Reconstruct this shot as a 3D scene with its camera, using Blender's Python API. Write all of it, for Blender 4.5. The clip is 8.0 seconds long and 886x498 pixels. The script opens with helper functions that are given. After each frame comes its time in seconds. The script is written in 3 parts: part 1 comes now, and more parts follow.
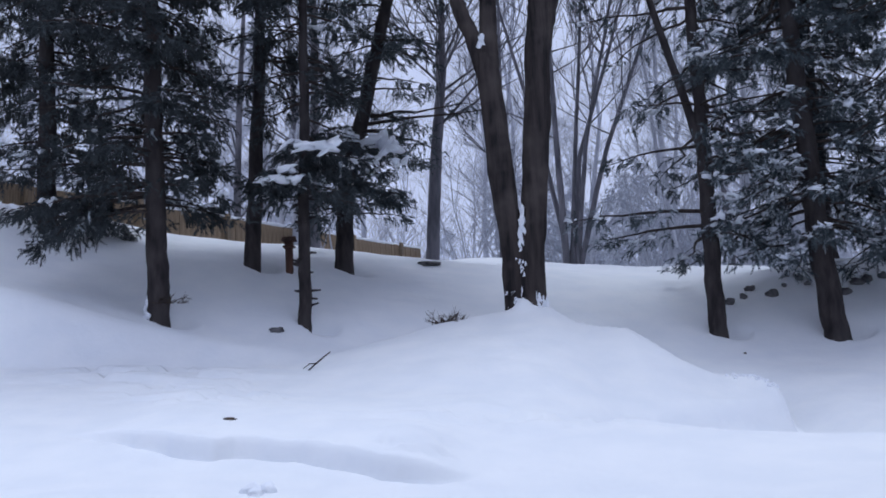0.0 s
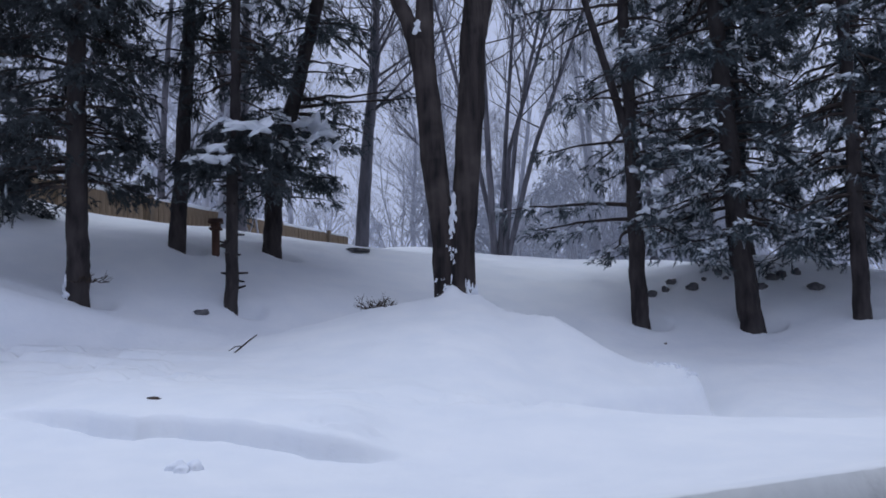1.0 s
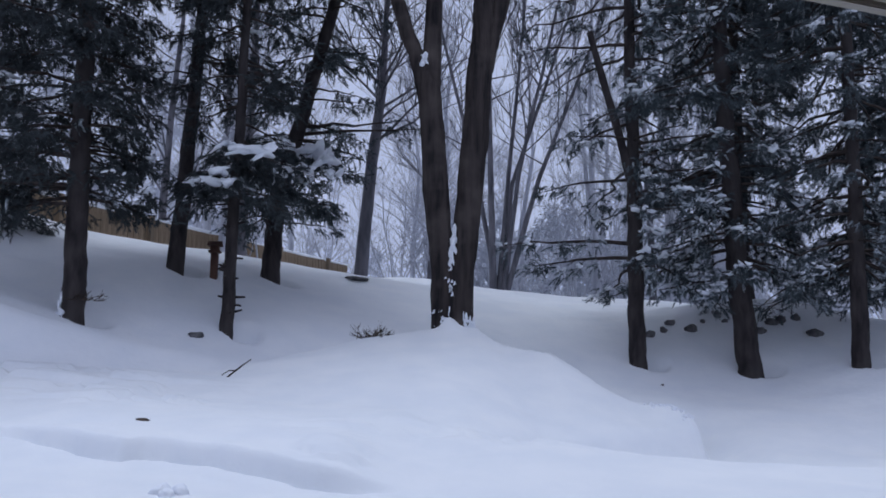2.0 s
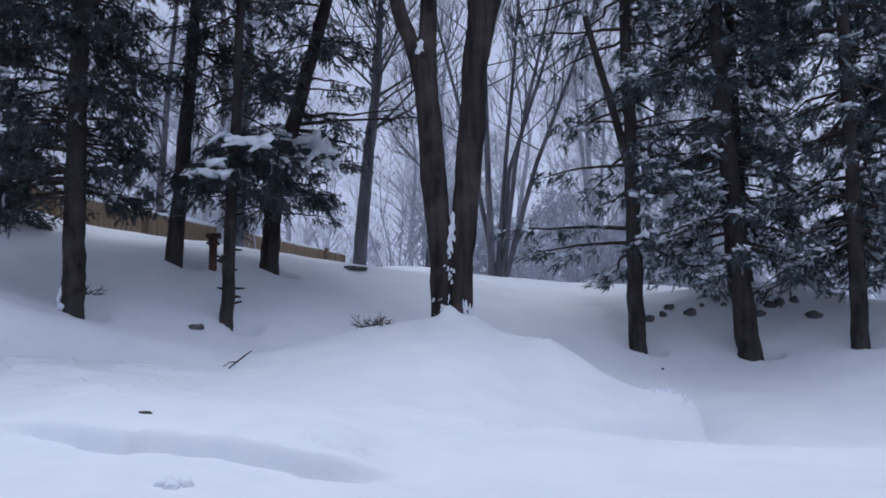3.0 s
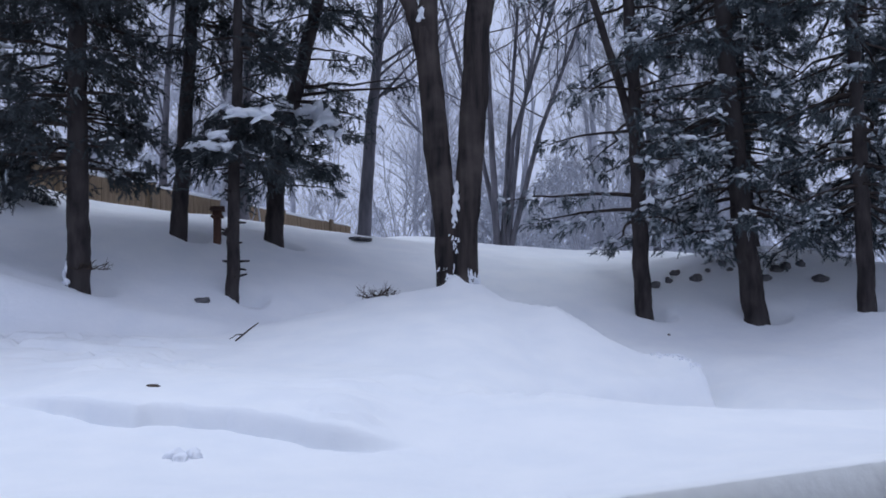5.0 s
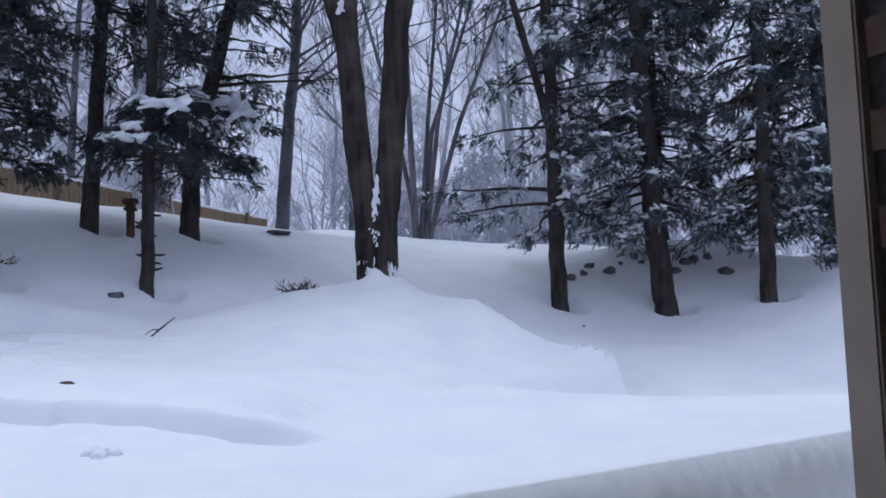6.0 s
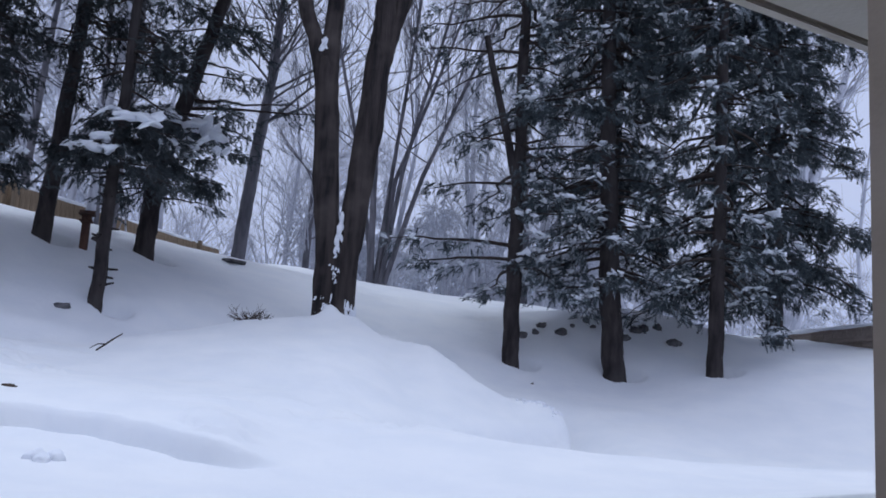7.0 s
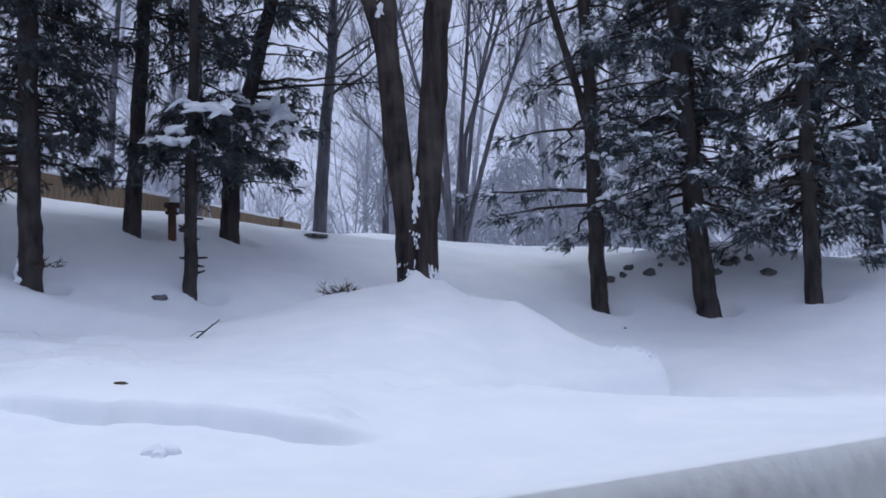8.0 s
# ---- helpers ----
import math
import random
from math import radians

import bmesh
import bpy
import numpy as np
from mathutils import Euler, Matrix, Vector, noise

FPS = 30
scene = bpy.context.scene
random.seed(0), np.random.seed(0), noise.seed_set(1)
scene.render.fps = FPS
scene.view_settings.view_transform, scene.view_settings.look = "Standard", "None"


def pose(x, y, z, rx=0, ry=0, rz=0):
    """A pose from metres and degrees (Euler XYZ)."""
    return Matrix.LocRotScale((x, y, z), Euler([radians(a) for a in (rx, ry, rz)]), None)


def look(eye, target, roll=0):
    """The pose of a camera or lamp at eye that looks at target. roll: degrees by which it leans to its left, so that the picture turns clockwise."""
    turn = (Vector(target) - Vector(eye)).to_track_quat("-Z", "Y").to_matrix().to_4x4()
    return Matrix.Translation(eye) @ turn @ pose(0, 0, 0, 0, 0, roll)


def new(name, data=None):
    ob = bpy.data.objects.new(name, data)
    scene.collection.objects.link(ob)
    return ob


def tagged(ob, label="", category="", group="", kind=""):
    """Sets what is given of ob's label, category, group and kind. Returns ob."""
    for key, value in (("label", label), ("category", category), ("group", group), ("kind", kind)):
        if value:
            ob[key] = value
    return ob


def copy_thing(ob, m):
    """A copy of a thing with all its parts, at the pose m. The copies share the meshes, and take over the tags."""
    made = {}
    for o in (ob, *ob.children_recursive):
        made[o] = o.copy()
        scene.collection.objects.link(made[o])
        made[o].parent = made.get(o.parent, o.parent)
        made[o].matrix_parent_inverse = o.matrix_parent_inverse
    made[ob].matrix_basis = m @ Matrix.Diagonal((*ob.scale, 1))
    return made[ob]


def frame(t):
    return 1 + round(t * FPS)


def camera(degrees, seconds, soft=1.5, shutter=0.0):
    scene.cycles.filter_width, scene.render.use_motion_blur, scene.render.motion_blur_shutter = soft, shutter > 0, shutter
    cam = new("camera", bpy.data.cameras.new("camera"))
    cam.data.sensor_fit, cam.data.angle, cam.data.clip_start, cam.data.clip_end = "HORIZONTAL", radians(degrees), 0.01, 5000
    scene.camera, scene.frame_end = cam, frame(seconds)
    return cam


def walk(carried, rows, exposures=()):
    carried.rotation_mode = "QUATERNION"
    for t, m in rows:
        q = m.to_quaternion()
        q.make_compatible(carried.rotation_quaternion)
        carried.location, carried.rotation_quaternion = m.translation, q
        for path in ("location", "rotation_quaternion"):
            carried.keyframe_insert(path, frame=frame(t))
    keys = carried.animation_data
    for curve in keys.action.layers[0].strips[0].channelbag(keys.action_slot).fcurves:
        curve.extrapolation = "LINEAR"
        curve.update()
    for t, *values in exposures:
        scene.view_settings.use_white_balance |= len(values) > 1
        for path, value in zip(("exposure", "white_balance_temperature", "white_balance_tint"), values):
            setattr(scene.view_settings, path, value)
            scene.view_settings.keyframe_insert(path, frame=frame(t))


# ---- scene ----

# ---- camera ----
cam = camera(54.7, 8.0, soft=1.7)
PATH = [
    (0, (0.000, 0.000, 1.500), (0.003, 9.927, 2.706), -2.67),
    (0.5, (-0.078, 0.019, 1.443), (0.286, 9.952, 2.545), -2.26),
    (1, (-0.064, 0.011, 1.424), (0.800, 9.914, 2.510), -1.76),
    (1.5, (-0.058, 0.009, 1.423), (1.210, 9.827, 2.834), 0.40),
    (1.7, (-0.046, 0.044, 1.419), (0.901, 9.886, 2.911), 1.24),
    (2.8, (-0.087, 0.053, 1.406), (0.829, 9.919, 2.756), -0.61),
    (3, (-0.070, 0.051, 1.418), (0.826, 9.923, 2.742), -0.50),
    (3.5, (-0.036, 0.056, 1.384), (0.793, 9.959, 2.500), -0.13),
    (4, (-0.045, 0.063, 1.398), (0.649, 9.978, 2.500), -0.87),
    (4.2, (-0.050, 0.082, 1.404), (0.715, 9.998, 2.451), -1.13),
    (5.3, (-0.064, 0.065, 1.415), (0.823, 9.978, 2.388), -1.59),
    (5.5, (-0.072, 0.047, 1.405), (1.144, 9.919, 2.445), -2.58),
    (6, (-0.106, 0.014, 1.411), (1.684, 9.814, 2.283), -1.91),
    (6.2, (-0.123, 0.022, 1.405), (1.629, 9.796, 2.588), -0.56),
    (6.5, (-0.168, 0.039, 1.386), (1.929, 9.711, 2.818), 0.27),
    (6.8, (-0.225, 0.048, 1.316), (2.097, 9.576, 3.276), 2.45),
    (7, (-0.260, 0.043, 1.292), (2.100, 9.642, 2.805), 3.46),
    (7.2, (-0.315, 0.090, 1.306), (1.966, 9.744, 2.573), 1.03),
    (7.5, (-0.334, 0.082, 1.326), (1.608, 9.816, 2.535), -0.86),
    (7.7, (-0.319, 0.090, 1.336), (1.410, 9.873, 2.479), -1.35),
    (8, (-0.264, 0.068, 1.385), (1.210, 9.914, 2.321), -1.99),
]
EXPOSURES = [(0, -0.01), (0.5, -0.18), (1.0, -0.28), (1.5, -0.36), (1.7, -0.33), (2.8, -0.21), (3.5, -0.19), (4.0, -0.16), (5.5, -0.10), (8, -0.07)]
walk(cam, [(t, look(eye, target, roll)) for t, eye, target, roll in PATH], EXPOSURES)

# ---- world and sun: a heavy overcast winter sky ----
SUN_EL, SUN_AZ = 86.0, 10.0
world = bpy.data.worlds.new("overcast_sky")
scene.world = world
world.use_nodes = True
wn, wl = world.node_tree.nodes, world.node_tree.links
wn.clear()
w_out = wn.new("ShaderNodeOutputWorld")
w_sky = wn.new("ShaderNodeTexSky")
w_sky.sky_type, w_sky.sun_disc = "NISHITA", False
w_sky.sun_elevation, w_sky.sun_rotation = radians(SUN_EL), radians(SUN_AZ)
w_sky.air_density, w_sky.dust_density = 1.0, 6.0
w_hue = wn.new("ShaderNodeHueSaturation")
w_hue.inputs["Saturation"].default_value = 0.35
w_bg = wn.new("ShaderNodeBackground")
w_bg.inputs["Strength"].default_value = 0.03
w_cloud = wn.new("ShaderNodeBackground")
w_cloud.inputs["Color"].default_value = (0.50, 0.585, 0.87, 1)
w_cloud.inputs["Strength"].default_value = 0.90
w_add = wn.new("ShaderNodeAddShader")
wl.new(w_sky.outputs[0], w_hue.inputs["Color"])
wl.new(w_hue.outputs[0], w_bg.inputs["Color"])
wl.new(w_bg.outputs[0], w_add.inputs[0])
wl.new(w_cloud.outputs[0], w_add.inputs[1])
wl.new(w_add.outputs[0], w_out.inputs[0])

sun = new("sun", bpy.data.lights.new("sun", "SUN"))
sun.data.energy, sun.data.angle, sun.data.color = 0.95, radians(25), (0.72, 0.84, 1.0)
az, el = radians(SUN_AZ), radians(SUN_EL)
sun.matrix_world = look((0, 0, 30), (-math.sin(az) * 10 * math.cos(el), -math.cos(az) * 10 * math.cos(el), 30 - 10 * math.sin(el)))


# ---- materials ----
def material(name, dark, light, scale, rough=0.85, detail=6, bump=0.3, bump_scale=None, stretch=(1, 1, 1), low=0.35, high=0.65,
             stain=None, stain_scale=0.6, island=0.0):
    """Two colours mixed by a noise, a broader stain over them, and a fine relief."""
    m = bpy.data.materials.new(name)
    m.use_nodes = True
    n, l = m.node_tree.nodes, m.node_tree.links
    b = n["Principled BSDF"]
    b.inputs["Roughness"].default_value = rough
    b.inputs["Specular IOR Level"].default_value = 0.25
    tc, mp = n.new("ShaderNodeTexCoord"), n.new("ShaderNodeMapping")
    mp.inputs["Scale"].default_value = stretch
    l.new(tc.outputs["Object"], mp.inputs["Vector"])
    tx = n.new("ShaderNodeTexNoise")
    tx.inputs["Scale"].default_value, tx.inputs["Detail"].default_value = scale, detail
    l.new(mp.outputs[0], tx.inputs["Vector"])
    ramp = n.new("ShaderNodeValToRGB")
    ramp.color_ramp.elements[0].position, ramp.color_ramp.elements[0].color = low, (*dark, 1)
    ramp.color_ramp.elements[1].position, ramp.color_ramp.elements[1].color = high, (*light, 1)
    l.new(tx.outputs["Fac"], ramp.inputs["Fac"])
    col = ramp.outputs["Color"]
    if stain:
        t2 = n.new("ShaderNodeTexNoise")
        t2.inputs["Scale"].default_value, t2.inputs["Detail"].default_value = stain_scale, 3
        l.new(tc.outputs["Object"], t2.inputs["Vector"])
        r2 = n.new("ShaderNodeMapRange")
        r2.inputs["From Min"].default_value, r2.inputs["From Max"].default_value = 0.48, 0.68
        l.new(t2.outputs["Fac"], r2.inputs["Value"])
        mx = n.new("ShaderNodeMixRGB")
        mx.inputs["Color2"].default_value = (*stain, 1)
        l.new(r2.outputs[0], mx.inputs["Fac"])
        l.new(col, mx.inputs["Color1"])
        col = mx.outputs[0]
    if island:
        ge = n.new("ShaderNodeNewGeometry")
        r3 = n.new("ShaderNodeMapRange")
        r3.inputs["To Min"].default_value, r3.inputs["To Max"].default_value = 1 - island, 1 + island
        l.new(ge.outputs["Random Per Island"], r3.inputs["Value"])
        hs = n.new("ShaderNodeHueSaturation")
        l.new(r3.outputs[0], hs.inputs["Value"])
        l.new(col, hs.inputs["Color"])
        col = hs.outputs[0]
    l.new(col, b.inputs["Base Color"])
    if bump:
        t3 = n.new("ShaderNodeTexNoise")
        t3.inputs["Scale"].default_value, t3.inputs["Detail"].default_value = bump_scale or scale * 2, 8
        l.new(mp.outputs[0], t3.inputs["Vector"])
        bp = n.new("ShaderNodeBump")
        bp.inputs["Strength"].default_value, bp.inputs["Distance"].default_value = bump, 0.02
        l.new(t3.outputs["Fac"], bp.inputs["Height"])
        l.new(bp.outputs[0], b.inputs["Normal"])
    return m


SNOW = material("snow", (0.83, 0.855, 0.89), (0.88, 0.895, 0.915), 2.2, 0.9, bump=0.3, bump_scale=12)
SNOW_LOAD = material("snow_load", (0.82, 0.85, 0.91), (0.88, 0.90, 0.94), 8.0, 0.9, bump=0.3, bump_scale=30)
BARK_PINE = material("bark_pine", (0.020, 0.017, 0.018), (0.060, 0.050, 0.049), 9, 0.95, bump=0.9, stretch=(1, 1, 0.3), stain=(0.065, 0.057, 0.056), stain_scale=1.3)
BARK_MAPLE = material("bark_maple", (0.014, 0.012, 0.013), (0.055, 0.044, 0.041), 11, 0.95, bump=1.0, stretch=(1, 1, 0.12), stain=(0.085, 0.07, 0.064), stain_scale=1.6)
# the haze over distant trees is put into this pale grey bark colour
BARK_HAZE = material("bark_haze", (0.36, 0.37, 0.42), (0.58, 0.59, 0.65), 6, 0.95, bump=0.5, stretch=(1, 1, 0.25))
# tone between the near bark and the haze-pale far bark, for middle distance
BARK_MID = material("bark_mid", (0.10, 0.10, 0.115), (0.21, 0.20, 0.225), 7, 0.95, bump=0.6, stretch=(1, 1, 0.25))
TWIG = material("twig", (0.03, 0.024, 0.022), (0.07, 0.055, 0.05), 12, 0.95, bump=0.0)
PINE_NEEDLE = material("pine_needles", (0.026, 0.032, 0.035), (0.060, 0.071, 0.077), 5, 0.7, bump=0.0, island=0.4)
NEEDLE = material("spruce_needles", (0.038, 0.052, 0.058), (0.105, 0.128, 0.142), 5, 0.75, bump=0.0, island=0.45)
NEEDLE_FROST = material("frosted_needles", (0.20, 0.24, 0.26), (0.58, 0.62, 0.67), 7, 0.85, bump=0.0, island=0.35)
FENCE = material("fence_wood", (0.21, 0.155, 0.105), (0.36, 0.265, 0.18), 5, 0.8, bump=0.4, stretch=(4, 4, 0.5), stain=(0.20, 0.16, 0.12), stain_scale=1.0)
FENCE_OLD = material("weathered_wood", (0.22, 0.175, 0.15), (0.34, 0.28, 0.24), 5, 0.85, bump=0.4, stretch=(0.5, 0.5, 4))
# needle colour washed out to pale grey in place of haze
HAZE_GREEN = material("hazy_evergreen", (0.42, 0.44, 0.50), (0.54, 0.56, 0.62), 2, 0.95, bump=0.0, island=0.12)
ROCK = material("rock", (0.05, 0.05, 0.056), (0.17, 0.165, 0.17), 7, 0.9, bump=0.8)
TRIM = material("trim_paint", (0.52, 0.43, 0.345), (0.61, 0.51, 0.42), 6, 0.6, bump=0.15, bump_scale=40, stain=(0.48, 0.40, 0.32), stain_scale=3)
SOFFIT = material("soffit_paint", (0.62, 0.57, 0.49), (0.70, 0.65, 0.57), 4, 0.6, bump=0.15, bump_scale=50, stain=(0.58, 0.53, 0.45), stain_scale=2)
GAP = material("dark_gap", (0.02, 0.018, 0.016), (0.05, 0.04, 0.035), 20, 0.9, bump=0.2)
BRICK = material("brick", (0.10, 0.055, 0.04), (0.24, 0.14, 0.10), 18, 0.9, bump=0.6, stain=(0.16, 0.13, 0.115), stain_scale=9)
MORTAR = material("mortar", (0.06, 0.055, 0.05), (0.13, 0.12, 0.11), 25, 0.95, bump=0.6)
CONCRETE = material("wet_concrete", (0.10, 0.095, 0.09), (0.20, 0.19, 0.185), 5, 0.7, bump=0.4, stain=(0.11, 0.09, 0.075), stain_scale=2)
ROOF = material("shingle", (0.05, 0.05, 0.055), (0.11, 0.11, 0.12), 8, 0.9, bump=0.6)
POST_WOOD = material("feeder_wood", (0.05, 0.026, 0.02), (0.11, 0.06, 0.045), 9, 0.85, bump=0.4, stretch=(1, 1, 0.3))
DEAD = material("dead_brush", (0.03, 0.022, 0.018), (0.085, 0.062, 0.048), 12, 0.9, bump=0.0, island=0.3)


# ---- mesh helpers ----
class Build:
    """Collects vertices and faces for one mesh."""

    def __init__(self):
        self.v, self.f, self.n = [], [], 0

    def add(self, verts, faces):
        self.v.append(np.asarray(verts, float).reshape(-1, 3))
        self.f.append((np.asarray(faces, int) + self.n))
        self.n += len(self.v[-1])

    def tube(self, pts, radii, sides=6, cap=True):
        pts, k = np.asarray(pts, float), len(pts)
        d = np.gradient(pts, axis=0)
        d /= np.linalg.norm(d, axis=1)[:, None] + 1e-9
        ref = np.array([1.0, 0, 0]) if abs(d[0][0]) < 0.8 else np.array([0, 1.0, 0])
        a = np.cross(d, ref)
        a /= np.linalg.norm(a, axis=1)[:, None] + 1e-9
        b = np.cross(d, a)
        th = np.arange(sides) * 2 * np.pi / sides
        r = np.asarray(radii, float)
        r = r[:, None] if r.ndim == 1 else r
        ring = pts[:, None, :] + (np.cos(th)[None, :, None] * a[:, None, :] + np.sin(th)[None, :, None] * b[:, None, :]) * r[..., None]
        i, j = np.meshgrid(np.arange(k - 1), np.arange(sides), indexing="ij")
        i, j = i.ravel(), j.ravel()
        q = np.stack([i * sides + j, i * sides + (j + 1) % sides, (i + 1) * sides + (j + 1) % sides, (i + 1) * sides + j], 1)
        self.add(ring, q)
        if cap:
            top = np.vstack([ring[-1], pts[-1] + d[-1] * r[-1].max() * 0.3])
            self.add(top, [[s, (s + 1) % sides, sides] for s in range(sides)])

    def stamp(self, verts, faces, places, frames):
        """Many copies of one small shape: places (n,3), frames (n,3,3) with the axes in columns."""
        verts, faces = np.asarray(verts, float), np.asarray(faces, int)
        p = np.einsum("nij,vj->nvi", frames, verts) + places[:, None, :]
        f = faces[None] + (np.arange(len(places)) * len(verts))[:, None, None]
        self.add(p, f.reshape(-1, faces.shape[1]))

    def box(self, lo, hi):
        x0, y0, z0 = lo
        x1, y1, z1 = hi
        self.add([(x0, y0, z0), (x1, y0, z0), (x1, y1, z0), (x0, y1, z0), (x0, y0, z1), (x1, y0, z1), (x1, y1, z1), (x0, y1, z1)],
                 [(0, 3, 2, 1), (4, 5, 6, 7), (0, 1, 5, 4), (1, 2, 6, 5), (2, 3, 7, 6), (3, 0, 4, 7)])

    def mesh(self, name, mat, smooth=True):
        me = bpy.data.meshes.new(name)
        v = np.vstack(self.v)
        loops = np.concatenate([f.ravel() for f in self.f])
        sizes = np.concatenate([np.full(len(f), f.shape[1]) for f in self.f])
        me.vertices.add(len(v))
        me.vertices.foreach_set("co", v.astype(np.float32).ravel())
        me.loops.add(len(loops))
        me.loops.foreach_set("vertex_index", loops.astype(np.int32))
        me.polygons.add(len(sizes))
        me.polygons.foreach_set("loop_start", (np.cumsum(sizes) - sizes).astype(np.int32))
        me.update(calc_edges=True)
        me.materials.append(mat)
        me.polygons.foreach_set("use_smooth", [smooth] * len(me.polygons))
        me.update()
        return me


def part(name, build, mat, parent=None, label="", smooth=True, bevel=0.0):
    ob = new(name, build.mesh(name, mat, smooth))
    if bevel:
        bm = bmesh.new()
        bm.from_mesh(ob.data)
        bmesh.ops.bevel(bm, geom=bm.edges[:], offset=bevel, segments=2, affect="EDGES")
        bm.to_mesh(ob.data)
        bm.free()
    ob.parent = parent
    return tagged(ob, label)


def thing(name, place, label, category, group="", turn=0.0):
    ob = new(name)
    ob.empty_display_size = 0.2
    ob.matrix_world = pose(*place, 0, 0, turn)
    return tagged(ob, label, category, group)


def lump(rng, subdiv=2, rough=0.25, squash=1.0, flat=None):
    """An uneven rounded stone or clod of about unit radius."""
    bm = bmesh.new()
    bmesh.ops.create_icosphere(bm, subdivisions=subdiv, radius=1.0)
    off = Vector((rng.uniform(0, 50), rng.uniform(0, 50), rng.uniform(0, 50)))
    for v in bm.verts:
        v.co *= 1 + rough * noise.noise(v.co * 1.3 + off) + 0.4 * rough * noise.noise(v.co * 3.1 + off)
        v.co.z *= squash
        if flat is not None and v.co.z < flat:
            v.co.z = flat
    vs = np.array([v.co[:] for v in bm.verts])
    fs = np.array([[v.index for v in f.verts] for f in bm.faces])
    bm.free()
    return vs, fs


# ---- the snow ground ----
def smooth01(a, b, t):
    t = np.clip((t - a) / (b - a), 0, 1)
    return t * t * (3 - 2 * t)


HUMPS = [(-1.5, 6.5, 0.08), (-3.3, 8.6, 0.23), (-3.4, 10.6, -0.23), (-1.6, 9.9, -0.03), (-2.8, 12.5, 0.21), (3.7, 11.8, -0.09), (5.4, 11.5, -0.33),
         (6.5, 10.8, 0.19), (5.4, 12.8, 0.39), (2.5, 10.3, -0.09), (3.8, 8.7, 0.17), (1.0, 7.2, 0.3), (-4.5, 14.3, -0.16), (6.8, 13.6, 0.35),
         (3.8, 16.7, -0.19), (0.4, 16.9, -0.22), (2.2, 17.0, -0.32), (0.3, 11.5, 0.08), (0.5, 4.8, -0.17), (-6.0, 11.0, -0.39)]
# crest of the drift that runs from the maple towards the house: where its lee edge lies, and how high
EDGE_X = [-2.2, -1.5, -0.75, 0.0, 0.6, 1.3, 1.59, 2.12, 2.42, 2.56, 2.88, 3.28, 3.5, 3.75]
EDGE_Y = [9.9, 10.15, 10.5, 10.8, 10.95, 10.98, 10.63, 10.23, 9.96, 9.71, 9.52, 9.28, 9.15, 9.0]
EDGE_Z = [1.40, 1.52, 1.70, 1.87, 1.97, 1.99, 1.76, 1.68, 1.44, 1.27, 1.11, 1.07, 0.95, 0.5]
WELLS = [(-3.54, 10.53), (-2.82, 12.45), (-1.81, 11.01), (-1.55, 13.27), (3.73, 11.87), (5.23, 11.5), (6.41, 10.88)]
CREST, CREST_DIR = (1.51, 3.38), radians(22.7)


LIP_X = [-4.2, -3.3, -2.65, -2.39, -2.14, -1.88, -1.66, -1.54, -1.34, -1.09, -0.88, -0.69, -0.47, -0.26, -0.12, 0.3]
LIP_Y = [7.1, 6.8, 6.58, 6.45, 6.32, 6.11, 5.98, 6.1, 6.04, 5.9, 5.74, 5.6, 5.5, 5.44, 5.46, 5.5]


def lip_y(x):
    return np.interp(x, LIP_X, LIP_Y) + 0.015 * np.sin(7.3 * x + 1) + 0.014 * np.sin(17 * x) + 0.010 * np.sin(37 * x + 2)


def crest_y(x):
    return CREST[1] + (x - CREST[0]) * math.tan(CREST_DIR)


def edge_y(x):
    return np.interp(x, EDGE_X, EDGE_Y)


